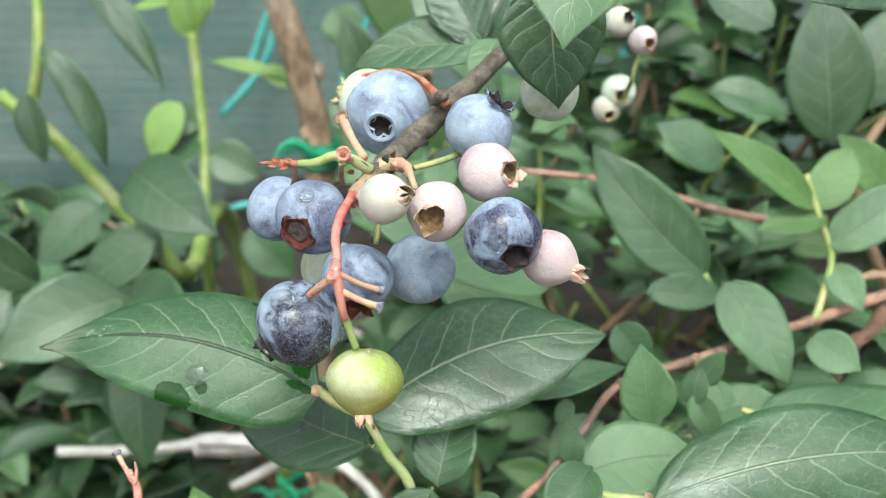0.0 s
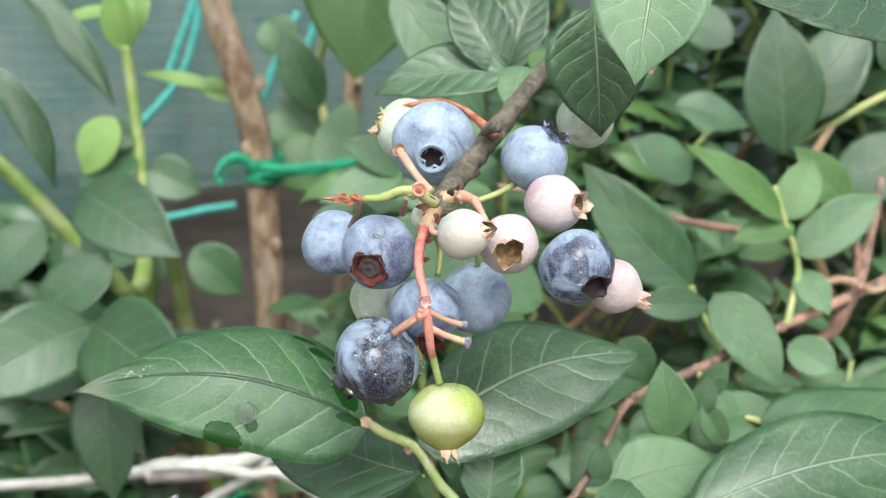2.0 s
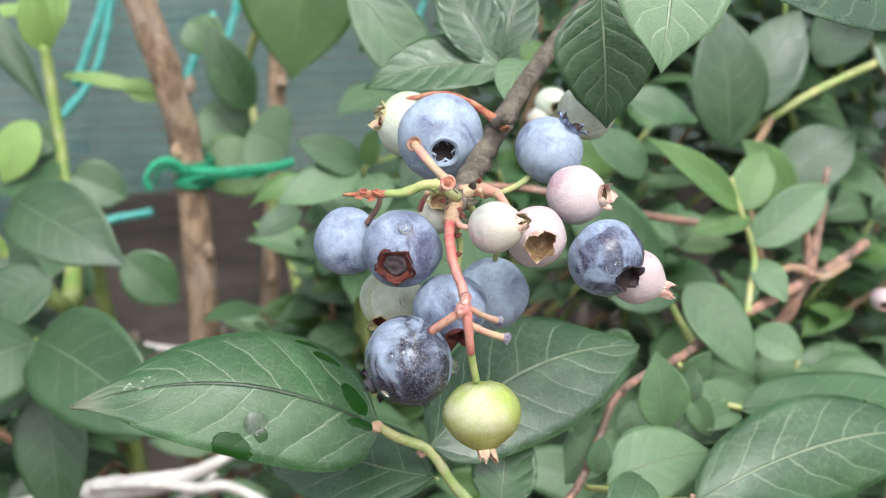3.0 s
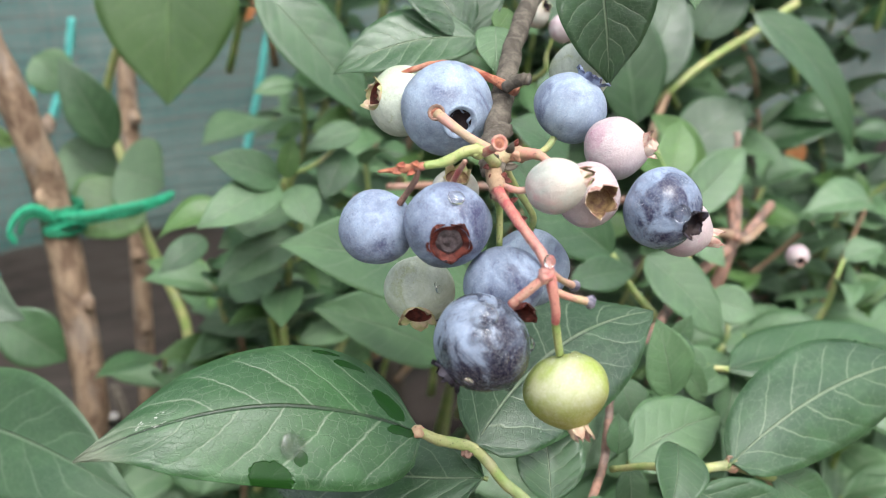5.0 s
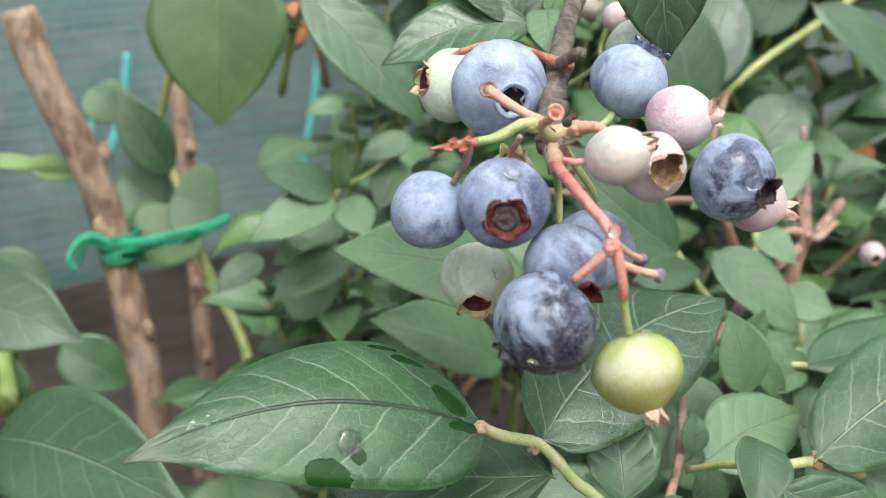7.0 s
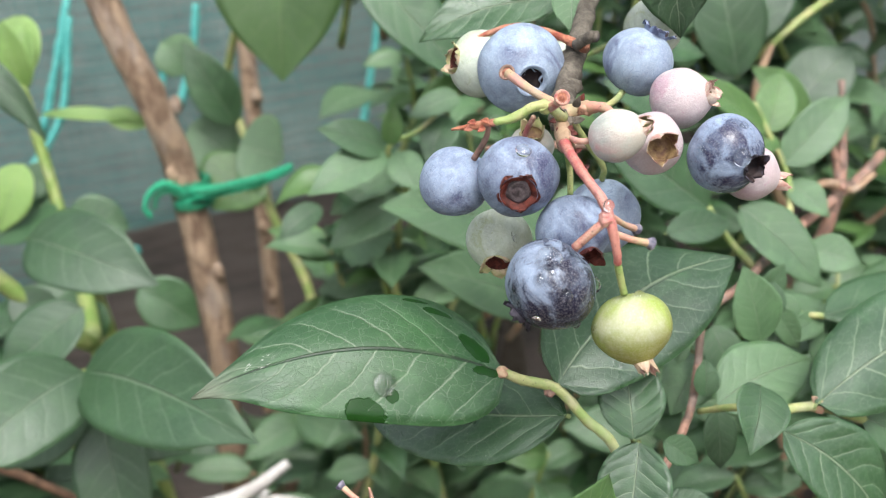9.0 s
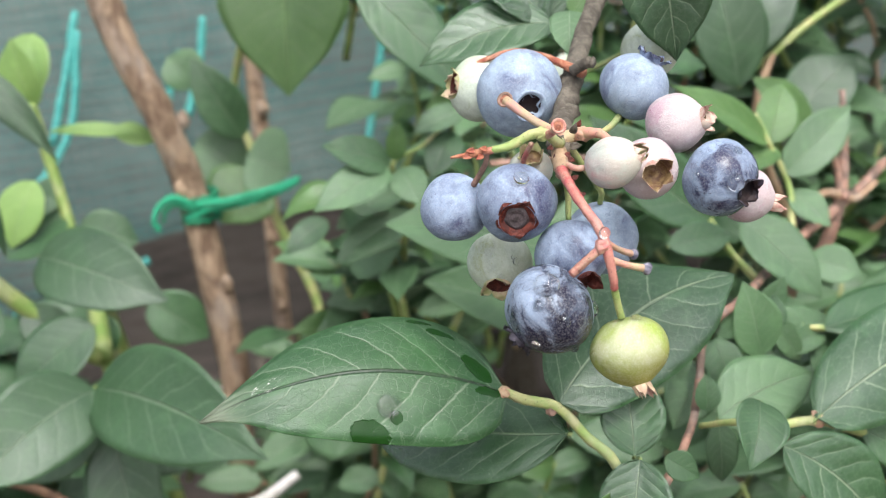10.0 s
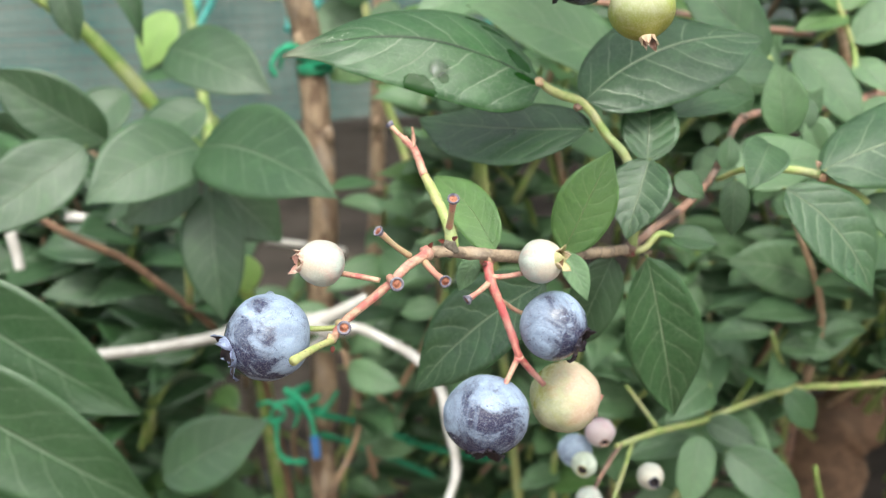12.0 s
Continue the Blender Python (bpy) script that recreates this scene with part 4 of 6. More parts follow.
for at, way in (((-0.0116, 0.1935, 0.6752), (0.5, -0.6, -0.6)), ((-0.0100, 0.1935, 0.6772), (0.8, -0.5, 0.1)), ((-0.0128, 0.1925, 0.6790), (-0.2, -0.7, 0.6)), ((-0.0090, 0.1940, 0.6798), (0.3, -0.5, 0.8)), ((-0.0135, 0.1915, 0.6742), (-0.5, -0.6, -0.6))):
    scale_bud(upper, at, way, 0.0026, BARK)
stub(upper, (-0.0156, 0.19, 0.681), (-0.0159, 0.183, 0.6833), 0.0010, RED_TWIG, RED_TWIG)
stem(upper, [(-0.0273, 0.192, 0.6796), (-0.0275, 0.194, 0.677), (-0.0292, 0.198, 0.6728)], (0.0005, 0.0006), RED_BARK, "fruit_stalk")
stem(upper, [(-0.0179, 0.193, 0.6795), (-0.0183, 0.196, 0.677), (-0.0185, 0.198, 0.6751)], (0.0005, 0.0006), RED_TWIG, "fruit_stalk")
stem(upper, [(-0.0107, 0.196, 0.6784), (-0.0071, 0.196, 0.6791), (-0.0046, 0.192, 0.6792), (-0.0037, 0.189, 0.6783), (-0.0025, 0.186, 0.6758)], (0.0016, 0.0014, 0.0010, 0.0008, 0.0006), PINK_TWIG, "side_twig", rough=0.25)
stem(upper, [(-0.0032, 0.194, 0.6786), (0.0015, 0.198, 0.6792), (0.0058, 0.203, 0.6801)], (0.0006, 0.0007), GREEN_TWIG, "fruit_stalk")
stem(upper, [(-0.0131, 0.189, 0.6751), (-0.0133, 0.183, 0.6749), (-0.0109, 0.182, 0.6748)], (0.0006, 0.0006), PINK_TWIG, "fruit_stalk")
stem(upper, [(-0.0095, 0.194, 0.677), (-0.0072, 0.196, 0.6737), (-0.003, 0.197, 0.6669), (-0.0025, 0.199, 0.6636)], (0.0008, 0.0006), GREEN_TWIG, "fruit_stalk")
stem(upper, [(-0.0126, 0.192, 0.6735), (-0.0109, 0.195, 0.6682), (-0.0114, 0.195, 0.6625)], (0.0007, 0.0006), GREEN_TWIG, "fruit_stalk")
stem(upper, [(-0.0111, 0.196, 0.6771), (-0.014, 0.189, 0.6752), (-0.0148, 0.186, 0.6733)], (0.0017, 0.0013), TAN_TWIG, "rachis_base", rough=0.3)
stem(upper, [(-0.0147, 0.187, 0.6745), (-0.0161, 0.18, 0.6724), (-0.0166, 0.174, 0.6697), (-0.0159, 0.17, 0.6666), (-0.0157, 0.168, 0.6634), (-0.015, 0.168, 0.6575), (-0.0146, 0.169, 0.6549)], (0.0011, 0.00095, 0.0009, 0.0009, 0.00095, 0.0008, 0.0007), CRIMSON_TWIG, "rachis", "pink-red fruit stalk", rough=0.2)
stem(upper, [(-0.0146, 0.169, 0.6553), (-0.0139, 0.17, 0.652), (-0.013, 0.171, 0.6486)], (0.0007, 0.0007), GREEN_TWIG, "fruit_stalk")
stem(upper, [(-0.0164, 0.168, 0.6632), (-0.0187, 0.169, 0.6614), (-0.0215, 0.171, 0.6587)], (0.0008, 0.0008), RED_TWIG, "fruit_stalk")
stub(upper, (-0.0158, 0.168, 0.6641), (-0.0085, 0.173, 0.6592), 0.0007)
stub(upper, (-0.0158, 0.168, 0.661), (-0.0081, 0.1688, 0.6573), 0.0008)

lump(upper, (-0.0111, 0.196, 0.6771), 0.0026, BARK, 1)
lump(upper, (-0.0042, 0.207, 0.6822), 0.0027, BARK, 2, 0.7)
lump(upper, (0.003, 0.219, 0.6884), 0.0026, BARK, 3, 0.8)
lump(upper, (-0.0139, 0.188, 0.6742), 0.0016, TAN_TWIG, 4)
lump(upper, (-0.0164, 0.168, 0.6634), 0.0013, RED_TWIG, 5)
lump(upper, (-0.0061, 0.195, 0.679), 0.0017, PINK_TWIG, 6)
lump(upper, (-0.0167, 0.19, 0.6814), 0.0013, GREEN_TWIG, 7)
for at, way in (((-0.0138, 0.191, 0.6767), (-0.6, -0.5, -0.4)), ((-0.0124, 0.19, 0.677), (0.3, -0.6, -0.6)), ((-0.0148, 0.19, 0.6784), (-0.8, -0.4, 0.1)), ((-0.0126, 0.189, 0.6759), (0.8, -0.4, -0.3)), ((-0.0076, 0.194, 0.6808), (0.4, -0.3, 0.8)), ((-0.0147, 0.183, 0.673), (0.7, -0.3, 0.3)), ((-0.0158, 0.178, 0.6707), (0.8, -0.2, 0.2))):
    scale_bud(upper, at, way, 0.0017, BROWN_SCAR)
berry((-0.0104, 0.217, 0.6869), 0.0094, (-0.116, -0.958, -0.263), RIPE_PALE, "ripe powder-blue blueberry with a dark star-shaped calyx hole", 0.38, 0, kind="pucker", squash=0.92)
berry((-0.0159, 0.2276, 0.6884), 0.0075, (-0.953, -0.115, 0.28), GREY_GREEN, "unripe whitish-green berry half hidden behind a ripe one", 0.40, 0.22, 0.1, SEPAL_GREEN, BROWN_SCAR, inner=SEPAL_GREEN)
berry((0.0099, 0.2033, 0.6854), 0.0074, (0.584, -0.206, 0.785), RIPE_PALE, "ripe powder-blue blueberry with its crown turned up", 0.34, 0.26, 0.5, SEPAL_BLUE)
berry((0.0259, 0.226, 0.6906), 0.0067, (0.486, 0.633, 0.602), GREY_GREEN, "unripe pale green berry behind a hanging leaf", 0.34, 0.2, 0.4, SEPAL_GREEN, squash=1.0, inner=SEPAL_GREEN)
berry((0.0117, 0.1905, 0.6784), 0.0059, (0.674, -0.735, 0.077), PINK, "half-ripe pale pink berry with a pointed calyx", 0.38, 0.34, 0.25, SEPAL_PINK, PALE_HOLLOW, squash=1.0, inner=SEPAL_PINK, neck=0.14)
berry((-0.0079, 0.1788, 0.6754), 0.0048, (0.769, -0.582, 0.264), WHITE, "unripe creamy white berry flushed with pink", 0.40, 0.46, -0.25, SEPAL_PINK, PALE_HOLLOW, squash=1.05, inner=SEPAL_GREEN, neck=0.14)
berry((0.0018, 0.1846, 0.6718), 0.0059, (-0.181, -0.983, 0.005), PINK, "half-ripe pink berry with an open brown calyx", 0.42, 0.36, 0.15, SEPAL_PINK, PALE_HOLLOW, squash=0.95, inner=PALE_HOLLOW, neck=0.14)
berry((0.0146, 0.1801, 0.668), 0.0075, (0.299, -0.888, -0.349), RIPE_MOTTLED, "ripe mottled blue berry with a torn black calyx", 0.32, 0.17, 0.4, SEPAL_BLACK)
berry((0.0237, 0.187, 0.6619), 0.0056, (0.853, -0.339, -0.396), PINK, "half-ripe pink berry with a ragged salmon calyx", 0.32, 0.55, -0.05, SEPAL_PINK, PALE_HOLLOW, squash=1.0, inner=SEPAL_PINK, neck=0.14)
berry((-0.0326, 0.2017, 0.6684), 0.0071, (0.105, 0.648, -0.755), RIPE, "ripe blue berry with a dusty bloom", 0.3, 0.1, 0.3)
berry((-0.0235, 0.1902, 0.6692), 0.0078, (-0.351, -0.889, -0.293), RIPE, "ripe blue berry with a round red-brown calyx scar", 0.43, 0.10, 0.7, BROWN_SCAR, kind="disc", inner=BROWN_SCAR)
berry((-0.0228, 0.2085, 0.6531), 0.0071, (-0.393, -0.663, -0.637), GREY_GREEN, "unripe grey-green berry behind the ripe ones", 0.40, 0.25, 0.5, SEPAL_GREEN, BROWN_SCAR, inner=SEPAL_GREEN)
berry((-0.0145, 0.1877, 0.6574), 0.0073, (0.044, -0.798, -0.602), RIPE, "ripe dusky blue berry in the middle of the cluster", 0.30, 0.34, 0.3, BROWN_SCAR, BROWN_SCAR, inner=BROWN_SCAR)
berry((-0.0027, 0.2003, 0.6558), 0.0079, (0.494, 0.525, -0.693), RIPE_PALE, "large ripe blue berry at the back of the cluster", 0.3, 0.1, 0.3)
berry((-0.0247, 0.1761, 0.6516), 0.0085, (-0.75, 0.15, -0.60), RIPE_DARK, "ripe dark navy berry beaded with rain", 0.30, 0.22, 0.5, SEPAL_BLACK, spin=0.0)
berry((-0.0117, 0.1719, 0.6417), 0.0074, (0.007, -0.48, -0.877), GREEN, "unripe yellow-green berry hanging lowest on the cluster", 0.24, 0.36, 0.02, SEPAL_PALE, squash=0.82, inner=SEPAL_PINK, neck=0.14, spin=0.4)
berry((-0.0108, 0.2152, 0.6704), 0.0048, (-0.105, -0.648, 0.755), WHITE, "small unripe white berry behind the cluster", 0.5, 0.5, 0.3, SEPAL_GREEN, PALE_HOLLOW, inner=SEPAL_GREEN)

# rain on the berries
SKIN_C, SKIN_D, SKIN_M = 0.0085, 0.0075, 0.0078
bead((-0.0273, 0.1685, 0.6607), (-0.0247, 0.1761, 0.6516), 0.0024, SKIN_C, 0.65)
bead((-0.0253, 0.1673, 0.6515), (-0.0247, 0.1761, 0.6516), 0.0013, SKIN_C, 0.8)
bead((-0.0314, 0.166, 0.6566), (-0.0247, 0.1761, 0.6516), 0.0011, SKIN_C)
bead((-0.0278, 0.1655, 0.6579), (-0.0247, 0.1761, 0.6516), 0.0006, SKIN_C)
bead((-0.0308, 0.17, 0.6469), (-0.0247, 0.1761, 0.6516), 0.0008, SKIN_C, 0.9)
bead((-0.022, 0.172, 0.6439), (-0.0247, 0.1761, 0.6516), 0.0009, SKIN_C, 0.9)
bead((-0.0237, 0.1835, 0.6763), (-0.0235, 0.1902, 0.6692), 0.0015, SKIN_M, 0.5)
bead((0.0136, 0.1735, 0.6683), (0.0146, 0.1801, 0.668), 0.0017, SKIN_D, 0.9)
bead((0.0043, 0.176, 0.6712), (0.0146, 0.1801, 0.668), 0.0010, SKIN_D)
bead((0.0163, 0.1745, 0.6746), (0.0146, 0.1801, 0.668), 0.0009, SKIN_D)
bead((-0.0103, 0.17, 0.6488), (-0.0117, 0.1719, 0.6417), 0.0011, 0.0066, 0.8)
bead((-0.0134, 0.176, 0.6489), (-0.0247, 0.1761, 0.6516), 0.0016, SKIN_C, 0.9)
bead((-0.0084, 0.178, 0.6604), (-0.0027, 0.2003, 0.6558), 0.0006, 0.0079)
bead((-0.0204, 0.197, 0.6554), (-0.0228, 0.2085, 0.6531), 0.0008, 0.0071)
bead((-0.021, 0.197, 0.6572), (-0.0228, 0.2085, 0.6531), 0.0005, 0.0071)
bead((-0.0957, 0.158, 0.5877), (-0.0968, 0.1566, 0.5791), 0.0009, 0.0089, 0.9)
bead((-0.0201, 0.177, 0.5497), (-0.0293, 0.1755, 0.5526), 0.0006, 0.0086)
drop((-0.0159, 0.1675, 0.6658), 0.0011, (0.1, -1.0, 0.1), 0.8)

# leaves of the upper branch
leaf(upper, (0.0116, 0.247, 0.6994), (-0.0227, 0.2525, 0.6942), 0.0165, 10, LEAF_NEAR, arch=0.03, sweep=-0.08, blunt=0.3, label="matt green leaf with pale veins")
leaf(upper, (0.0142, 0.243, 0.7017), (0.0086, 0.2329, 0.6915), 0.0098, 15, LEAF_PALE, blunt=0.1)
leaf(upper, (0.0102, 0.249, 0.6998), (-0.002, 0.262, 0.7217), 0.016, 0, LEAF_GLOSSY, fold=0.3, blunt=0.4)
leaf(upper, (0.011, 0.25, 0.6997), (0.0209, 0.262, 0.7231), 0.0135, 0, LEAF_GLOSSY, fold=0.3, blunt=0.4)
leaf(upper, (0.0166, 0.247, 0.7008), (0.0221, 0.25, 0.7053), 0.006, 0, LEAF_FRESH, blunt=0.6)
leaf(upper, (0.0242, 0.215, 0.7168), (0.0273, 0.2165, 0.6878), 0.0225, 10, LEAF_NEAR, arch=0.06, fold=0.2, blunt=0.0, label="dark glossy leaf hanging over a pale berry")
leaf(upper, (0.0325, 0.196, 0.731), (0.0253, 0.1837, 0.7025), 0.0240, 12, LEAF_PALE, arch=0.05, fold=0.22, blunt=0.0, label="pale green leaf with a strong white midrib")
leaf(upper, (0.1115, 0.23, 0.7164), (0.0542, 0.21, 0.7194), 0.026, 0, LEAF_GLOSSY, arch=0.04, blunt=0.4)

# ---------------------------------------------------------------- middle shoot: the large leaves under the fruit
shoot = thing("blueberry_shoot", "yellow-green leafy shoot below the fruit", "shoot")
stem(shoot, [(-0.0273, 0.206, 0.6257), (-0.0224, 0.2055, 0.6223), (-0.0157, 0.204, 0.6192), (-0.0105, 0.202, 0.6114), (-0.0058, 0.2005, 0.6052), (-0.003, 0.2, 0.5936), (-0.0045, 0.2, 0.5821)], (0.0010, 0.0012, 0.0012, 0.0012, 0.0012, 0.0012, 0.0013), GREEN_TWIG, "main_stem", rough=0.18)
big = leaf(shoot, (-0.0262, 0.2056, 0.6246), (-0.0905, 0.2071, 0.6345), 0.0310, 18, LEAF_RAIN, arch=0.09, sweep=-0.085, fold=-0.24, blunt=0.12, ovate=(0.75, 0.35), label="large wet green leaf with a dark midrib")
puddle(big, 0.40, 0.75, 0.0026, 0.14)
lump(shoot, (-0.0171, 0.2042, 0.6188), 0.00125, RED_BARK, 21)
lump(shoot, (-0.0269, 0.2055, 0.6252), 0.0013, PINK_TWIG, 22)
leaf(shoot, (-0.0144, 0.203, 0.6131), (-0.0536, 0.2432, 0.6143), 0.0240, 22, LEAF_GLOSSY, arch=0.03, sweep=0.06, blunt=0.75, fold=-0.15, label="dark green leaf in the shade of another")
leaf(shoot, (-0.0154, 0.204, 0.62), (0.0405, 0.222, 0.6336), 0.0315, 20, LEAF_NEAR, arch=0.05, sweep=0.09, blunt=0.9, fold=-0.2, label="broad green leaf behind the green berry")
leaf(shoot, (0.0005, 0.203, 0.6033), (0.0055, 0.215, 0.6211), 0.0150, 0, LEAF_NEAR, fold=0.3, blunt=0.6)
leaf(shoot, (-0.0005, 0.198, 0.6051), (-0.0093, 0.19, 0.5866), 0.0155, 20, LEAF_NEAR, fold=0.25, blunt=0.4)
leaf(shoot, (0.0093, 0.206, 0.5994), (0.0166, 0.204, 0.5929), 0.007, 0, LEAF, blunt=0.3)
leaf(shoot, (-0.0268, 0.184, 0.586), (-0.0165, 0.178, 0.6107), 0.0142, 0, LEAF_FRESH, arch=0.02, blunt=0.5, fold=0.1, label="fresh bright green leaf standing upright")

# ---------------------------------------------------------------- lower branch
lower = thing("blueberry_branch", "reddish blueberry branch with bare fruit stalks and a few berries", "branch")
stem(lower, [(-0.0054, 0.2, 0.5816), (-0.0175, 0.191, 0.5835), (-0.0335, 0.178, 0.5865), (-0.0468, 0.171, 0.5896), (-0.0562, 0.168, 0.5917), (-0.0624, 0.166, 0.5926)], (0.0013, 0.0014, 0.0014, 0.0015, 0.0014, 0.0012), GREY_TWIG, "main_stem", rough=0.32)
stem(lower, [(0.2037, 0.37, 0.614), (0.1759, 0.35, 0.611), (0.1489, 0.335, 0.6074), (0.1206, 0.319, 0.6039), (0.0967, 0.295, 0.6061), (0.0727, 0.27, 0.6089), (0.0489, 0.253, 0.608), (0.0382, 0.24, 0.601), (0.0285, 0.228, 0.5942), (0.0177, 0.219, 0.5887), (0.0047, 0.208, 0.5853), (-0.0054, 0.2, 0.5816)],
     (0.0021, 0.0021, 0.0020, 0.0018, 0.0017, 0.0014, 0.0012, 0.0011, 0.0011, 0.0011, 0.0011, 0.0012), RED_BARK, "main_stem", rough=0.2)
stem(lower, [(-0.0614, 0.166, 0.5925), (-0.0668, 0.162, 0.5906), (-0.0709, 0.159, 0.5878), (-0.0765, 0.158, 0.584), (-0.0815, 0.158, 0.5801), (-0.0837, 0.156, 0.5772)], (0.0011, 0.0011, 0.0010, 0.00095, 0.0009, 0.0008), RED_TWIG, "rachis", "pink-red fruit stalk", rough=0.2)
stem(lower, [(-0.0835, 0.156, 0.5775), (-0.087, 0.15, 0.5782), (-0.0917, 0.143, 0.578)], (0.0008, 0.0007, 0.0010), GREEN_TWIG, "fruit_stalk")
stub(lower, (-0.0659, 0.164, 0.5924), (-0.0726, 0.159, 0.5992), 0.0008)
stub(lower, (-0.0627, 0.164, 0.5907), (-0.06, 0.153, 0.5891), 0.0009)
stub(lower, (-0.0709, 0.158, 0.5894), (-0.0701, 0.151, 0.5898), 0.0010)
stub(lower, (-0.082, 0.159, 0.5802), (-0.0812, 0.153, 0.5809), 0.0010)
stem(lower, [(-0.073, 0.158, 0.589), (-0.0767, 0.159, 0.5898), (-0.0809, 0.161, 0.5904)], (0.0006, 0.0006), RED_TWIG, "fruit_stalk")
stem(lower, [(-0.0821, 0.16, 0.5789), (-0.0868, 0.162, 0.5784), (-0.0898, 0.162, 0.5787)], (0.0006, 0.0006), GREEN_TWIG, "fruit_stalk")
stem(lower, [(-0.0561, 0.168, 0.5925), (-0.0563, 0.17, 0.5965), (-0.0583, 0.175, 0.6028), (-0.0601, 0.179, 0.6072)], (0.0016, 0.0013, 0.0012, 0.0010), GREEN_TWIG, "side_twig", rough=0.2)
stem(lower, [(-0.0601, 0.179, 0.6069), (-0.0616, 0.183, 0.6124), (-0.0639, 0.185, 0.6153)], (0.0010, 0.0008), RED_TWIG, "side_twig", rough=0.2)
stub(lower, (-0.0631, 0.184, 0.6145), (-0.0668, 0.187, 0.6184), 0.0007)
stem(lower, [(-0.062, 0.183, 0.6132), (-0.0618, 0.184, 0.616), (-0.062, 0.184, 0.618)], (0.0006, 0.0002), RED_BARK, "dry_tip", rough=0.3)
stub(lower, (-0.0564, 0.169, 0.5971), (-0.0563, 0.162, 0.6044), 0.0009)
stem(lower, [(-0.0479, 0.171, 0.5889), (-0.0478, 0.168, 0.5848), (-0.0456, 0.166, 0.578), (-0.0436, 0.165, 0.5715), (-0.042, 0.165, 0.5668), (-0.0362, 0.168, 0.5591)], (0.0013, 0.0011, 0.0010, 0.0009, 0.0008, 0.0007), CRIMSON_TWIG, "rachis", "crimson fruit stalk", rough=0.2)
stem(lower, [(-0.0425, 0.165, 0.5672), (-0.0444, 0.164, 0.5643), (-0.0464, 0.163, 0.5612)], (0.0007, 0.0006), RED_TWIG, "fruit_stalk")
stub(lower, (-0.0484, 0.167, 0.5842), (-0.0536, 0.165, 0.5814), 0.0008, RED_TWIG)
stem(lower, [(-0.0475, 0.168, 0.5854), (-0.0443, 0.168, 0.5852), (-0.0407, 0.167, 0.5859)], (0.0006, 0.0006), RED_TWIG, "fruit_stalk")
stem(lower, [(-0.0454, 0.17, 0.5795), (-0.0424, 0.172, 0.5767), (-0.0392, 0.172, 0.5747)], (0.0005, 0.0005), PINK_TWIG, "fruit_stalk")
stem(lower, [(-0.0057, 0.2, 0.5811), (0.0002, 0.204, 0.5806), (0.0048, 0.206, 0.5837), (0.0091, 0.207, 0.5827)], (0.0010, 0.0010, 0.0009, 0.0007), GREEN_TWIG, "side_twig")
for k, q in enumerate(((0.1489, 0.335, 0.6074), (0.1206, 0.319, 0.6039), (0.0967, 0.295, 0.6061), (0.0727, 0.27, 0.6089), (0.0489, 0.253, 0.608))):
    lump(lower, q, 0.0021 - 0.0001 * k, RED_BARK, 40 + k)
lump(lower, (-0.0564, 0.168, 0.5927), 0.0018, BARK, 8)
lump(lower, (-0.0479, 0.171, 0.5889), 0.0018, TAN_TWIG, 9)
lump(lower, (-0.0618, 0.166, 0.5923), 0.0016, RED_TWIG, 10)
lump(lower, (-0.0054, 0.2, 0.5816), 0.0018, RED_BARK, 11)
lump(lower, (-0.0425, 0.165, 0.5668), 0.0011, RED_TWIG, 12)
lump(lower, (-0.0837, 0.156, 0.5778), 0.0011, PINK_TWIG, 13)
for at, way in (((-0.0563, 0.166, 0.5948), (0.7, -0.4, 0.5)), ((-0.0581, 0.166, 0.5945), (-0.7, -0.4, 0.3)), ((-0.0615, 0.165, 0.5937), (0.5, -0.3, 0.8)), ((-0.0483, 0.169, 0.5885), (-0.7, -0.4, -0.4)), ((-0.0055, 0.197, 0.5816), (0.3, -0.5, -0.7)), ((-0.0836, 0.155, 0.5766), (-0.2, -0.2, -0.9))):
    scale_bud(lower, at, way, 0.0016, BROWN_SCAR)
leaf(lower, (-0.0448, 0.178, 0.5888), (-0.0554, 0.2, 0.6039), 0.0110, 0, LEAF_FRESH, arch=0.03, sweep=-0.06, blunt=0.8, label="small fresh green leaf behind a bare stalk")
leaf(lower, (-0.0263, 0.183, 0.586), (-0.0233, 0.176, 0.5757), 0.0060, 0, LEAF_SAGE, blunt=0.4)
leaf(lower, (-0.0496, 0.176, 0.5883), (-0.0541, 0.174, 0.5811), 0.0050, 0, LEAF_SAGE, blunt=0.7)
leaf(lower, (-0.0286, 0.196, 0.5756), (-0.0613, 0.2167, 0.5412), 0.0230, 10, LEAF_NEAR, arch=0.02, sweep=-0.05, blunt=0.35)
leaf(lower, (-0.0083, 0.204, 0.5789), (-0.0179, 0.212, 0.5513), 0.0140, 0, LEAF_DARK, blunt=0.4)
leaf(lower, (-0.0004, 0.2, 0.5791), (0.0121, 0.212, 0.5288), 0.0205, 0, LEAF_NEAR, arch=0.04, fold=0.2, blunt=0.5, label="long smooth green leaf hanging down")
leaf(lower, (0.0085, 0.207, 0.5825), (0.0201, 0.203, 0.5806), 0.0095, 30, LEAF_DARK, blunt=0.6, label="small wet shining leaf")
leaf(lower, (0.0343, 0.225, 0.5938), (0.0337, 0.225, 0.5773), 0.0090, 0, LEAF_DARK, blunt=0.5)
leaf(lower, (0.033, 0.228, 0.5964), (0.0349, 0.23, 0.6059), 0.0068, 0, LEAF, blunt=0.6)
leaf(lower, (0.0339, 0.24, 0.6091), (0.0311, 0.238, 0.6023), 0.0050, 0, LEAF_SAGE, blunt=0.7)
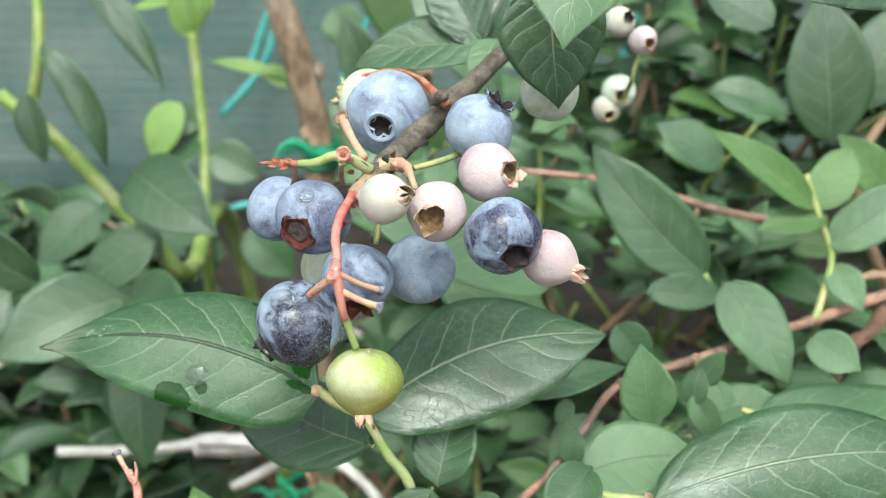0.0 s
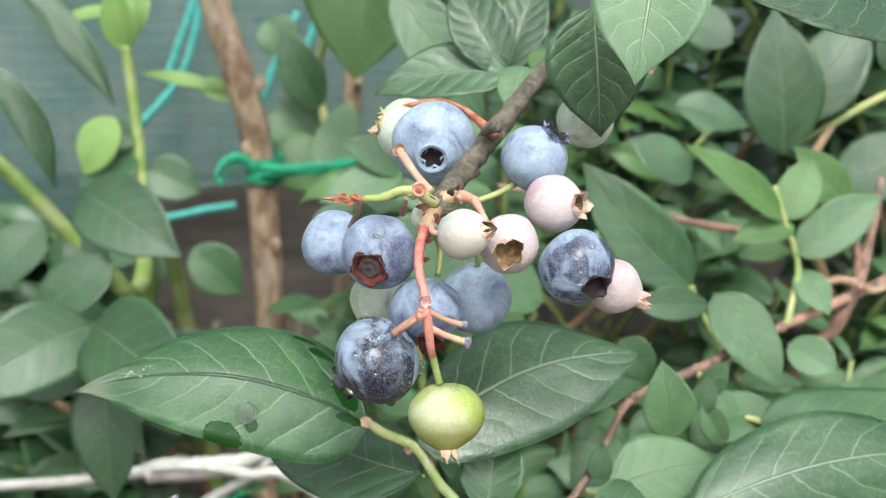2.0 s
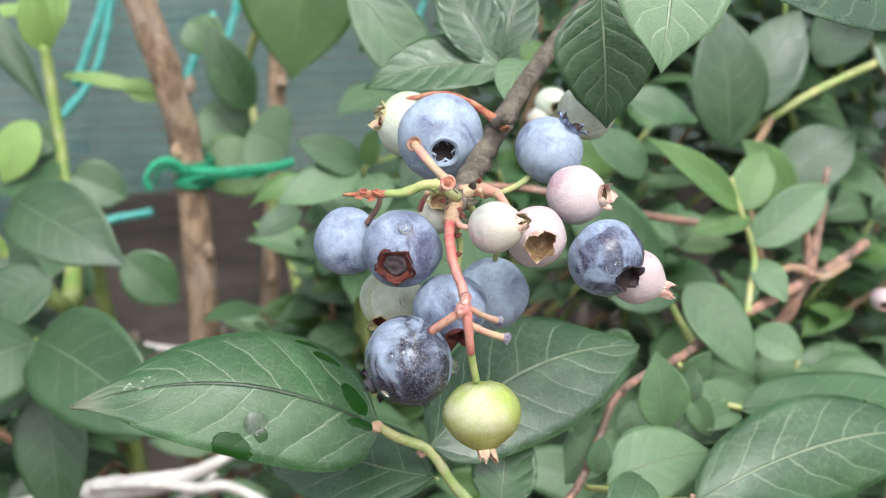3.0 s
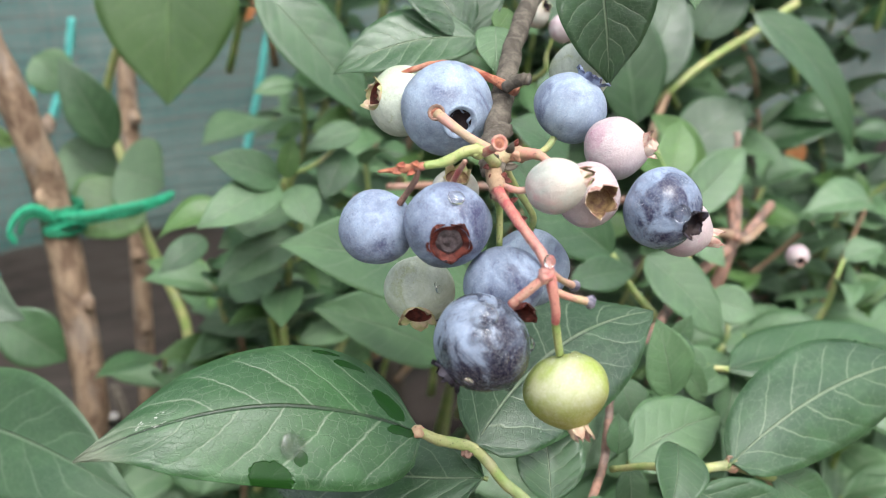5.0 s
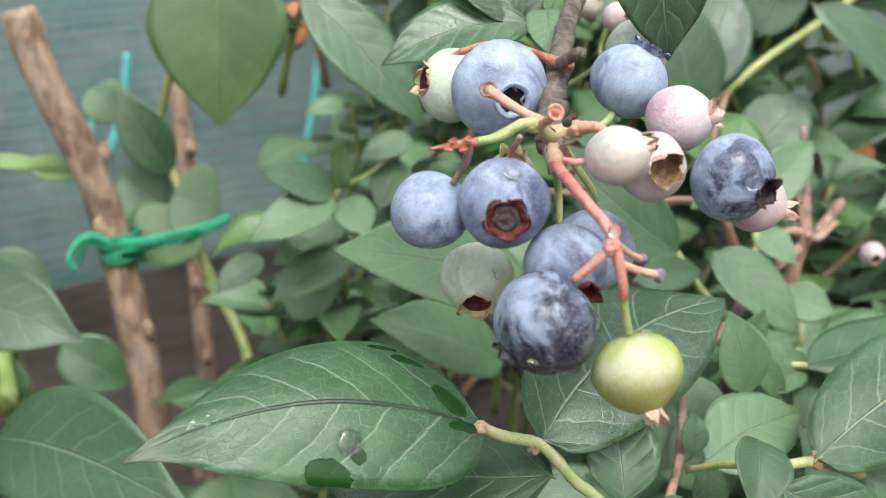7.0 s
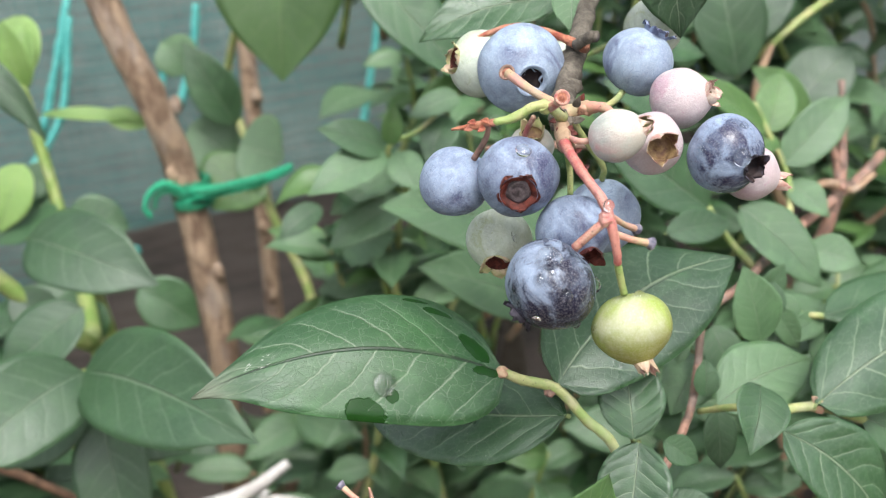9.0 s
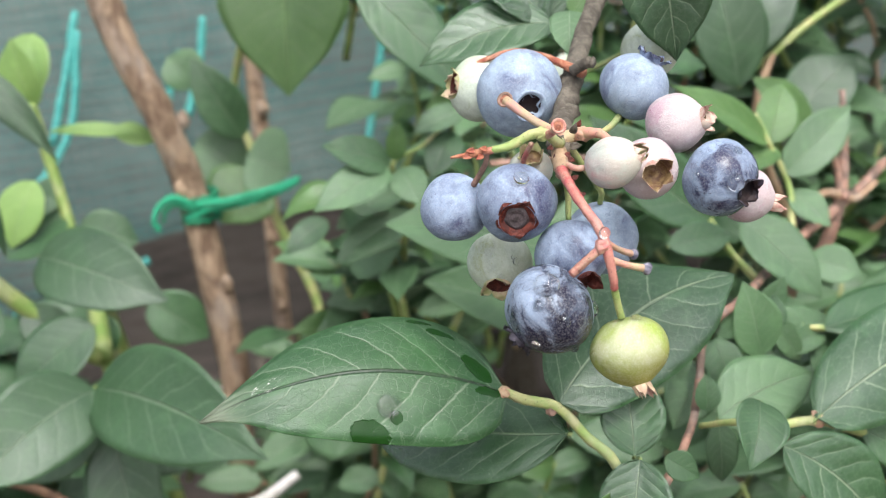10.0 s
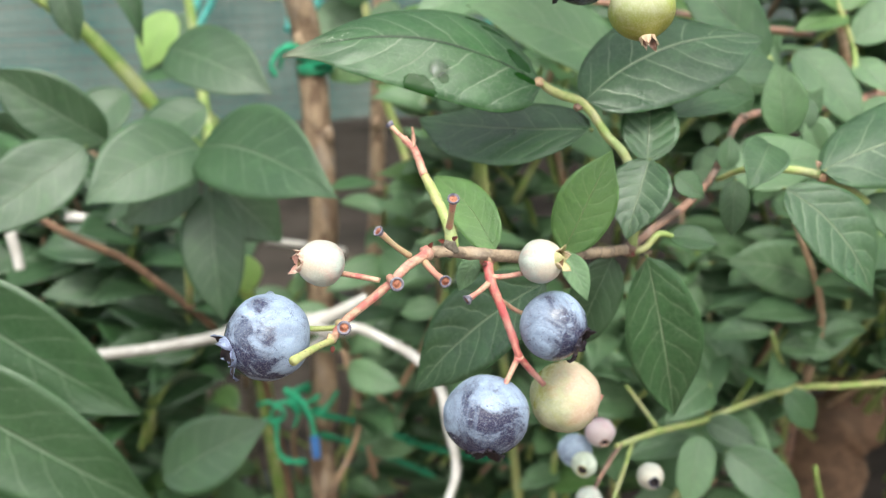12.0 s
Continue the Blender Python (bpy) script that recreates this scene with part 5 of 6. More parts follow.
leaf(lower, (0.0675, 0.25, 0.6038), (0.0703, 0.252, 0.6141), 0.0075, 0, LEAF, blunt=0.5)
leaf(lower, (0.0683, 0.25, 0.6064), (0.0759, 0.25, 0.5927), 0.0085, 0, LEAF_SAGE, blunt=0.4)
leaf(lower, (0.0185, 0.235, 0.612), (0.0504, 0.25, 0.6143), 0.0105, 20, LEAF, blunt=0.3)

LO = "blueberries of the lower cluster"
berry((-0.0848, 0.159, 0.5933), 0.0049, (-0.923, -0.305, 0.235), WHITE, "small unripe white berry with a pink calyx", 0.44, 0.35, 0.25, SEPAL_PINK, PALE_HOLLOW, group=LO, squash=1.0, inner=SEPAL_PINK, neck=0.14)
berry((-0.0968, 0.1566, 0.5791), 0.0089, (-0.917, -0.354, -0.185), RIPE_MOTTLED, "ripe blue berry with a flared crown of sepals", 0.36, 0.30, 0.55, SEPAL_BLUE, group=LO, squash=0.98)
berry((-0.0501, 0.1648, 0.5541), 0.0098, (-0.136, -0.498, -0.856), RIPE_MOTTLED, "large ripe blue berry hanging lowest", 0.32, 0.16, 0.8, SEPAL_BLACK, group=LO)
berry((-0.0344, 0.1652, 0.5737), 0.0078, (0.709, -0.591, -0.384), RIPE_MOTTLED, "ripe blue berry with a black torn calyx", 0.36, 0.26, 0.7, SEPAL_BLACK, group=LO, squash=0.95)
berry((-0.0293, 0.1755, 0.5526), 0.0086, (0.808, 0.462, -0.364), YELLOW_PINK, "unripe yellowish berry flushed with pink", 0.32, 0.3, 0.5, SEPAL_PINK, group=LO, squash=0.95, inner=SEPAL_PINK)
berry((-0.0371, 0.1643, 0.589), 0.0049, (0.723, -0.663, 0.195), WHITE, "small unripe white berry with a green calyx", 0.44, 0.4, 0.3, SEPAL_GREEN, PALE_HOLLOW, group=LO, squash=1.0, inner=SEPAL_GREEN, neck=0.14)

# ---------------------------------------------------------------- right shoot
right = thing("blueberry_shoot", "pale green leafy shoot of the same bush", "shoot")
stem(right, [(0.113, 0.235, 0.5468), (0.0817, 0.222, 0.5755), (0.0676, 0.213, 0.5871), (0.0528, 0.209, 0.5958), (0.0398, 0.207, 0.599), (0.0331, 0.215, 0.5983), (0.0297, 0.226, 0.594)], (0.0014, 0.0013, 0.0013, 0.0013, 0.0011, 0.0009, 0.0008), GREEN_TWIG, "main_stem", rough=0.15)
lump(right, (0.052, 0.2085, 0.5966), 0.0018, PINK_TWIG, 23)
scale_bud(right, (0.0499, 0.207, 0.5988), (-0.5, -0.5, 0.7), 0.0030, RED_TWIG)
leaf(right, (0.0506, 0.2069, 0.5976), (0.1296, 0.222, 0.6019), 0.0275, 10, LEAF_NEAR, arch=0.05, sweep=0.06, blunt=0.5, fold=-0.25, label="broad glossy green leaf with raised veins")
leaf(right, (0.0402, 0.206, 0.5939), (0.0636, 0.2, 0.563), 0.0205, 10, LEAF_NEAR, arch=0.05, sweep=0.08, blunt=0.45)
leaf(right, (0.0360, 0.2075, 0.6060), (0.0250, 0.196, 0.5958), 0.0125, 0, LEAF, blunt=0.35, fold=0.4, arch=0.1, label="cupped green leaf hanging over the stem")
leaf(right, (0.055, 0.236, 0.604), (0.051, 0.236, 0.626), 0.0140, 4, LEAF_SAGE, blunt=0.4)
leaf(right, (0.0674, 0.213, 0.5884), (0.0853, 0.21, 0.5732), 0.0120, 0, LEAF, blunt=0.4)
leaf(right, (0.0868, 0.2531, 0.5993), (0.1677, 0.262, 0.5874), 0.0230, 35, LEAF, arch=0.05, blunt=0.4)
stem(right, [(0.0868, 0.2531, 0.5993), (0.0823, 0.256, 0.6), (0.0789, 0.262, 0.6007), (0.0729, 0.268, 0.6088)], (0.0010, 0.0010), GREEN_TWIG, "side_twig")
leaf(right, (0.0884, 0.256, 0.5979), (0.0689, 0.25, 0.5964), 0.0080, 0, LEAF_SAGE, blunt=0.5)
leaf(right, (0.093, 0.258, 0.5954), (0.0823, 0.25, 0.5829), 0.0140, 0, LEAF, blunt=0.5)
leaf(right, (0.072, 0.262, 0.6041), (0.0782, 0.258, 0.6161), 0.0075, 0, LEAF_SAGE, blunt=0.6)
leaf(right, (0.0763, 0.26, 0.6066), (0.0803, 0.255, 0.5962), 0.0075, 0, LEAF_SAGE, blunt=0.3)
leaf(right, (0.0848, 0.29, 0.6265), (0.1022, 0.275, 0.5993), 0.0190, 15, LEAF_SAGE, blunt=0.4, arch=0.08)
leaf(right, (0.1154, 0.3, 0.6047), (0.1289, 0.29, 0.598), 0.0140, 0, LEAF_SAGE, blunt=0.6)

leaf(right, (0.0361, 0.228, 0.5934), (0.0675, 0.232, 0.5968), 0.0200, 15, LEAF_SAGE, blunt=0.5, sweep=0.05)
leaf(right, (0.0703, 0.262, 0.59), (0.1013, 0.27, 0.595), 0.0200, 15, LEAF_SAGE, blunt=0.5)
leaf(right, (0.0554, 0.262, 0.6009), (0.0568, 0.255, 0.585), 0.0120, 5, LEAF, blunt=0.5)
leaf(right, (0.044, 0.25, 0.5979), (0.0286, 0.24, 0.5877), 0.0150, 5, LEAF_SAGE, blunt=0.4)

far_shoot = thing("blueberry_shoot", "leafy shoot further back in the bush", "shoot")
stem(far_shoot, [(0.0825, 0.306, 0.6245), (0.0876, 0.303, 0.6125), (0.0933, 0.295, 0.6013)], (0.0010, 0.0014), GREEN_TWIG, "side_twig")
leaf(far_shoot, (0.0829, 0.306, 0.6239), (0.0456, 0.312, 0.6659), 0.0235, 0, LEAF, arch=0.04, sweep=0.05, blunt=0.5, label="large soft green leaf")
stem(far_shoot, [(0.122, 0.337, 0.6513), (0.1261, 0.335, 0.6391), (0.1318, 0.333, 0.6226), (0.1273, 0.326, 0.6098), (0.1235, 0.32, 0.6045)], (0.0010, 0.0014), GREEN_TWIG, "side_twig")
leaf(far_shoot, (0.1254, 0.335, 0.6395), (0.0843, 0.33, 0.6688), 0.0125, 10, LEAF_FRESH, blunt=0.3, fold=0.25)
leaf(far_shoot, (0.126, 0.335, 0.6395), (0.1397, 0.345, 0.6595), 0.0160, 0, LEAF_FRESH, blunt=0.7)
leaf(far_shoot, (0.1305, 0.333, 0.6269), (0.1617, 0.335, 0.6478), 0.0180, 0, LEAF_SAGE, blunt=0.5)
leaf(far_shoot, (0.132, 0.333, 0.6204), (0.1395, 0.32, 0.6072), 0.0120, 0, LEAF_SAGE, blunt=0.4)
leaf(far_shoot, (0.1299, 0.335, 0.6369), (0.1041, 0.33, 0.6325), 0.0120, 20, LEAF_FRESH, blunt=0.4)
stem(far_shoot, [(0.0253, 0.36, 0.6482), (0.0552, 0.365, 0.6441), (0.0798, 0.36, 0.639), (0.0998, 0.355, 0.6341), (0.1234, 0.35, 0.6304)], (0.0012, 0.0016), RED_BARK, "side_twig", rough=0.2)
leaf(far_shoot, (0.0337, 0.31, 0.619), (-0.0291, 0.3, 0.6466), 0.0290, 10, LEAF_SAGE, arch=0.04, sweep=-0.04, blunt=0.6, label="broad grey-green leaf behind the berries")
leaf(far_shoot, (0.0365, 0.35, 0.5872), (-0.0114, 0.34, 0.6154), 0.0260, 15, LEAF_SAGE, blunt=0.5)
leaf(far_shoot, (-0.0246, 0.42, 0.6077), (-0.0025, 0.41, 0.6117), 0.0240, 15, LEAF_SAGE, blunt=0.5)
leaf(far_shoot, (0.0633, 0.3, 0.6201), (0.0899, 0.305, 0.6177), 0.0120, 0, LEAF, blunt=0.5)
leaf(far_shoot, (0.0496, 0.27, 0.6196), (0.0589, 0.27, 0.6067), 0.0120, 0, LEAF, blunt=0.7)

# pale shoot between the net and the fruit
pale_shoot = thing("blueberry_shoot", "leafy sage-green shoot between net and fruit", "shoot")
stem(pale_shoot, [(0.025, 0.387, 0.667), (0.006, 0.38, 0.657), (-0.008, 0.376, 0.652), (0.002, 0.398, 0.63), (-0.005, 0.42, 0.602), (0.03, 0.5, 0.3)], (0.0007, 0.0009, 0.0010, 0.0012, 0.0016, 0.003), GREEN_TWIG, "main_stem")
leaf(pale_shoot, (-0.01, 0.372, 0.652), (-0.042, 0.362, 0.643), 0.0165, 5, LEAF_SAGE, arch=0.06, blunt=0.35)
leaf(pale_shoot, (-0.009, 0.374, 0.653), (-0.034, 0.37, 0.665), 0.0145, 5, LEAF, arch=0.06, blunt=0.35)
leaf(pale_shoot, (-0.006, 0.372, 0.651), (-0.003, 0.36, 0.638), 0.0140, 5, LEAF_SAGE, arch=0.06, blunt=0.35)
leaf(pale_shoot, (-0.007, 0.374, 0.654), (-0.004, 0.37, 0.669), 0.0080, 5, LEAF_FRESH, arch=0.06, blunt=0.35)
leaf(pale_shoot, (0.019, 0.385, 0.66), (0.006, 0.375, 0.644), 0.0150, 5, LEAF, arch=0.06, blunt=0.35)
leaf(pale_shoot, (0.025, 0.385, 0.667), (0.002, 0.378, 0.662), 0.0110, 5, LEAF_PALE, arch=0.06, blunt=0.35)
leaf(pale_shoot, (-0.015, 0.395, 0.634), (-0.031, 0.392, 0.629), 0.0110, 5, LEAF_PALE, arch=0.06, blunt=0.35)
leaf(pale_shoot, (0.001, 0.397, 0.63), (-0.035, 0.388, 0.616), 0.0170, 5, LEAF_SAGE, arch=0.06, blunt=0.35)
leaf(pale_shoot, (-0.029, 0.43, 0.626), (-0.05, 0.42, 0.617), 0.0125, 5, LEAF, arch=0.06, blunt=0.35)

# branch low on the right with small berries
low_right = thing("blueberry_branch", "thin yellow-green branch with small distant berries", "branch")
stem(low_right, [(0.0139, 0.272, 0.4935), (0.0331, 0.285, 0.4915), (0.0635, 0.311, 0.4831), (0.1063, 0.33, 0.4845), (0.1458, 0.345, 0.4774), (0.1912, 0.36, 0.4711)], (0.0010, 0.0012, 0.0013, 0.0014, 0.0015, 0.0016), GREEN_TWIG, "main_stem")
stem(low_right, [(0.0349, 0.287, 0.4912), (0.0294, 0.287, 0.4999), (0.0229, 0.288, 0.5096)], (0.0009, 0.0006), GREEN_TWIG, "side_twig")
stem(low_right, [(0.0163, 0.273, 0.4939), (0.0086, 0.268, 0.4874), (0.0007, 0.262, 0.4784), (-0.003, 0.26, 0.4714)], (0.0008, 0.0008), RED_BARK, "side_twig")
stem(low_right, [(0.0218, 0.277, 0.4927), (0.0176, 0.274, 0.4837), (0.0112, 0.27, 0.4711)], (0.0007, 0.0007), GREEN_TWIG, "side_twig")
BEHIND = "unripe berries behind the hanging leaf"
behind_twig = thing("blueberry_branch", "short green twig with pale unripe berries", "branch")
stem(behind_twig, [(0.062, 0.365, 0.673), (0.055, 0.3, 0.685), (0.056, 0.295, 0.692), (0.059, 0.292, 0.701)], (0.0008, 0.0006), GREEN_TWIG, "side_twig")
berry((0.0600, 0.3600, 0.6770), 0.0062, (0.083, -0.987, -0.136), GREY_GREEN, "unripe pale green berry behind the hanging leaf", 0.34, 0.25, 0.4, SEPAL_GREEN, group=BEHIND, inner=SEPAL_GREEN)
berry((0.0560, 0.3600, 0.6710), 0.0052, (0.08, -0.929, -0.36), WHITE, "small unripe white berry behind the hanging leaf", 0.34, 0.25, 0.4, SEPAL_GREEN, group=BEHIND, inner=SEPAL_GREEN)
berry((0.0560, 0.2850, 0.6990), 0.0042, (0.384, -0.909, -0.165), PINK, "small pinkish berry behind the hanging leaf", 0.36, 0.3, 0.4, SEPAL_PINK, PALE_HOLLOW, group=BEHIND, inner=SEPAL_PINK)
berry((0.0500, 0.2900, 0.7040), 0.0046, (0.4, -0.7, 0.3), WHITE, "small unripe berry above the hanging leaf", 0.34, 0.2, 0.4, SEPAL_GREEN, group=BEHIND)
FAR = "small berries on the low branch"
berry((0.0052, 0.262, 0.5039), 0.0052, (0.057, -0.904, -0.423), PINK, "small pink berry on a low branch", 0.3, 0.15, 0.5, SEPAL_PINK, group=FAR, inner=SEPAL_PINK)
berry((-0.0019, 0.268, 0.4954), 0.0060, (-0.141, 0.65, -0.747), RIPE_PALE, "small ripe blue berry on a low branch", 0.3, 0.15, 0.5, group=FAR)
berry((-0.0015, 0.258, 0.4947), 0.0044, (-0.433, -0.898, -0.081), GREY_GREEN, "small pale green berry on a low branch", 0.36, 0.2, 0.5, SEPAL_GREEN, group=FAR, inner=SEPAL_GREEN)
berry((0.0259, 0.27, 0.4818), 0.0048, (-0.043, -0.995, -0.088), WHITE, "small white berry on a low branch", 0.36, 0.2, 0.5, SEPAL_BLUE, group=FAR)
berry((0.0011, 0.262, 0.4794), 0.0047, (0.199, 0.84, -0.505), WHITE, "small white berry at the end of a twig", 0.36, 0.2, 0.5, SEPAL_BLUE, group=FAR)
berry((0.2004, 0.35, 0.5957), 0.0050, (-0.398, -0.871, -0.289), PINK, "pinkish white berry deep in the bush", 0.36, 0.2, 0.5, SEPAL_PINK, group=FAR, inner=SEPAL_PINK)
berry((0.118, 0.4, 0.475), 0.0050, (-0.2, -0.8, -0.5), RIPE, "small ripe blue berry deep in the bush", 0.36, 0.2, 0.5, group=FAR)
berry((0.187, 0.42, 0.459), 0.0048, (-0.2, -0.8, -0.5), RIPE_PALE, "small ripe blue berry deep in the bush", 0.36, 0.2, 0.5, group=FAR)
leaf(low_right, (0.0635, 0.311, 0.4824), (0.0799, 0.3, 0.4746), 0.0120, 0, LEAF_DARK, blunt=0.7)
leaf(low_right, (0.0672, 0.3, 0.4736), (0.0945, 0.29, 0.4515), 0.0200, 0, LEAF, blunt=0.6)
leaf(low_right, (0.0567, 0.3, 0.4817), (0.0474, 0.29, 0.4569), 0.0150, 0, LEAF_SAGE, blunt=0.5)
leaf(low_right, (0.1063, 0.33, 0.4845), (0.1198, 0.33, 0.4653), 0.0140, 0, LEAF, blunt=0.5)

# ---------------------------------------------------------------- left shoots
left = thing("blueberry_shoot", "leafy shoot in front of the stake", "shoot")
stem(left, [(-0.1278, 0.3629, 0.5968), (-0.1278, 0.37, 0.5904), (-0.1379, 0.385, 0.5715), (-0.1457, 0.42, 0.5182)], (0.0012, 0.0020), GREEN_TWIG, "main_stem")
leaf(left, (-0.1278, 0.3629, 0.5968), (-0.169, 0.334, 0.581), 0.0330, -12, LEAF_DARK, arch=0.08, sweep=-0.05, blunt=0.3, label="broad matt green leaf")
leaf(left, (-0.1278, 0.3629, 0.5968), (-0.077, 0.2975, 0.5832), 0.0370, -6, LEAF_DARK, arch=0.08, sweep=0.05, blunt=0.3, label="broad matt green leaf with a pointed tip")
leaf(left, (-0.1268, 0.372, 0.5777), (-0.1252, 0.36, 0.5245), 0.0270, 0, LEAF_DARK, blunt=0.5)
leaf(left, (-0.1279, 0.375, 0.584), (-0.0992, 0.375, 0.5534), 0.0260, 0, LEAF_DARK, blunt=0.5)
leaf(left, (-0.1317, 0.375, 0.5843), (-0.1621, 0.37, 0.5659), 0.0230, -10, LEAF_DARK, blunt=0.5)
leaf(left, (-0.1245, 0.5, 0.5215), (-0.1241, 0.5, 0.5002), 0.0190, 0, LEAF_YELLOW, blunt=0.6)
leaf(left, (-0.1277, 0.4, 0.6102), (-0.1613, 0.4, 0.5893), 0.0260, 10, LEAF_DARK, blunt=0.5)
leaf(left, (-0.145, 0.43, 0.635), (-0.0987, 0.395, 0.614), 0.0330, 5, LEAF_DARK, arch=0.10, blunt=0.35, label="drooping soft green leaf")
leaf(left, (-0.1718, 0.36, 0.5998), (-0.2137, 0.34, 0.5707), 0.0290, -18, LEAF_DARK, blunt=0.5)
leaf(left, (-0.165, 0.37, 0.6005), (-0.2053, 0.36, 0.6317), 0.0260, -18, LEAF_DARK, blunt=0.5)
leaf(left, (-0.2333, 0.33, 0.5616), (-0.1565, 0.33, 0.4987), 0.0400, -20, LEAF_DARK, arch=0.05, blunt=0.5, label="very large dark green leaf low down")
leaf(left, (-0.2362, 0.32, 0.5309), (-0.1523, 0.32, 0.4642), 0.0440, -20, LEAF_DARK, arch=0.05, blunt=0.5, label="very large deep green leaf low down")
leaf(left, (-0.172, 0.45, 0.417), (-0.115, 0.44, 0.448), 0.0360, 0, LEAF_DARK, blunt=0.5)

old = thing("blueberry_branch", "thick yellow-green older stem at the back", "branch")
stem(old, [(-0.2112, 0.45, 0.6674), (-0.1851, 0.45, 0.6446), (-0.1625, 0.455, 0.6145), (-0.1454, 0.46, 0.5911), (-0.1355, 0.47, 0.5766), (-0.1392, 0.6, 0.5454), (-0.10, 0.66, 0.05)], (0.0034, 0.0036, 0.0038, 0.0040, 0.0042, 0.005, 0.008), OLIVE_STEM, "main_stem", rough=0.15)
stem(old, [(-0.2155, 0.44, 0.5612), (-0.199, 0.44, 0.5492), (-0.1762, 0.45, 0.5327), (-0.1526, 0.46, 0.5064), (-0.1365, 0.48, 0.4807), (-0.1225, 0.56, 0.4246), (-0.09, 0.62, 0.1)], (0.0018, 0.0019, 0.002, 0.0021, 0.0022, 0.0024, 0.004), OLD_BARK, "side_stem")
# budding shoot in front of the net
budding = thing("blueberry_shoot", "pale yellow-green budding shoot before the net", "shoot")
stem(budding, [(-0.1484, 0.55, 0.6906), (-0.1471, 0.55, 0.6697), (-0.1444, 0.545, 0.6368), (-0.1413, 0.53, 0.6025), (-0.1371, 0.51, 0.5796), (-0.1414, 0.53, 0.5318), (-0.147, 0.56, 0.4488)], (0.0028, 0.0034), OLIVE_STEM, "main_stem")
leaf(budding, (-0.1432, 0.53, 0.59), (-0.1662, 0.52, 0.5776), 0.0260, 10, LEAF, blunt=0.5)
leaf(budding, (-0.1486, 0.55, 0.6877), (-0.1496, 0.545, 0.7226), 0.0190, 0, LEAF_YELLOW, blunt=0.7, fold=0.4)
leaf(budding, (-0.1486, 0.55, 0.6877), (-0.1414, 0.56, 0.7197), 0.0150, 0, LEAF_YELLOW, blunt=0.6, fold=0.4)
leaf(budding, (-0.1486, 0.555, 0.7081), (-0.1872, 0.56, 0.7021), 0.0090, 20, LEAF_YELLOW, blunt=0.3)
leaf(budding, (-0.1449, 0.545, 0.6337), (-0.1765, 0.54, 0.6165), 0.0340, 20, LEAF, blunt=0.6)
leaf(budding, (-0.146, 0.545, 0.6399), (-0.1602, 0.545, 0.6477), 0.0200, 0, LEAF, blunt=0.6)
leaf(budding, (-0.1454, 0.57, 0.6741), (-0.0939, 0.57, 0.6617), 0.0085, 20, LEAF_YELLOW, blunt=0.4)
leaf(budding, (-0.1401, 0.54, 0.6252), (-0.1124, 0.54, 0.6123), 0.0260, 0, LEAF, blunt=0.7)
leaf(budding, (-0.1122, 0.5, 0.5909), (-0.0877, 0.5, 0.5659), 0.0260, 0, LEAF, blunt=0.6)
leaf(budding, (-0.1335, 0.52, 0.583), (-0.1439, 0.52, 0.5612), 0.0200, 0, LEAF, blunt=0.5)
leaf(budding, (-0.1141, 0.57, 0.6692), (-0.0926, 0.57, 0.6591), 0.0120, 0, LEAF_YELLOW, blunt=0.5)
leaf(budding, (-0.1403, 0.56, 0.7236), (-0.154, 0.56, 0.6888), 0.0250, 0, LEAF_YELLOW, blunt=0.6)
leaf(budding, (-0.1547, 0.54, 0.6533), (-0.1729, 0.54, 0.6221), 0.0240, 0, LEAF_YELLOW, blunt=0.6)
# long dark leaves high on the far left
high = thing("blueberry_shoot", "dark long-leaved shoot hanging from above", "shoot")
stem(high, [(-0.2097, 0.45, 0.7516), (-0.1905, 0.45, 0.7222), (-0.1864, 0.44, 0.6875), (-0.1969, 0.445, 0.6531)], (0.0020, 0.0030), OLIVE_STEM, "main_stem")
leaf(high, (-0.1759, 0.45, 0.7292), (-0.13, 0.44, 0.6683), 0.0150, 20, LEAF_DARK, blunt=0.15, arch=0.05, sweep=0.05, wave=0.08)
leaf(high, (-0.1803, 0.43, 0.6905), (-0.1565, 0.43, 0.6358), 0.0140, 20, LEAF_DARK, blunt=0.1, arch=0.08, sweep=0.09, wave=0.08)
leaf(high, (-0.1895, 0.43, 0.6696), (-0.1839, 0.43, 0.6383), 0.0150, 0, LEAF_DARK, blunt=0.4)
leaf(high, (-0.1605, 0.455, 0.6091), (-0.1408, 0.45, 0.5884), 0.0200, 0, LEAF_DARK, blunt=0.5)
leaf(high, (-0.1685, 0.45, 0.6159), (-0.1979, 0.44, 0.5876), 0.0260, 0, LEAF_DARK, blunt=0.5)

# shoot behind the stake with the big hanging leaf
behind = thing("blueberry_shoot", "shoot with a broad hanging leaf behind the stake", "shoot")
stem(behind, [(-0.0112, 0.5, 0.7693), (-0.0459, 0.575, 0.6844), (-0.0449, 0.57, 0.6468), (-0.0387, 0.565, 0.6046), (-0.0258, 0.56, 0.5536), (-0.0328, 0.56, 0.5201)], (0.0020, 0.0030), GREEN_TWIG, "main_stem")
leaf(behind, (-0.0162, 0.5, 0.7505), (-0.0273, 0.5, 0.6752), 0.0600, 0, LEAF_OLIVE, arch=0.03, blunt=0.2, label="broad olive green leaf hanging down before the net")
leaf(behind, (-0.0482, 0.57, 0.6531), (-0.0682, 0.57, 0.7007), 0.0250, 0, LEAF, blunt=0.3)
leaf(behind, (-0.0489, 0.565, 0.642), (-0.027, 0.56, 0.6307), 0.0420, 0, LEAF_SAGE, blunt=0.6)
leaf(behind, (-0.0433, 0.565, 0.6324), (-0.0692, 0.56, 0.6104), 0.0400, 0, LEAF_FRESH, blunt=0.6)
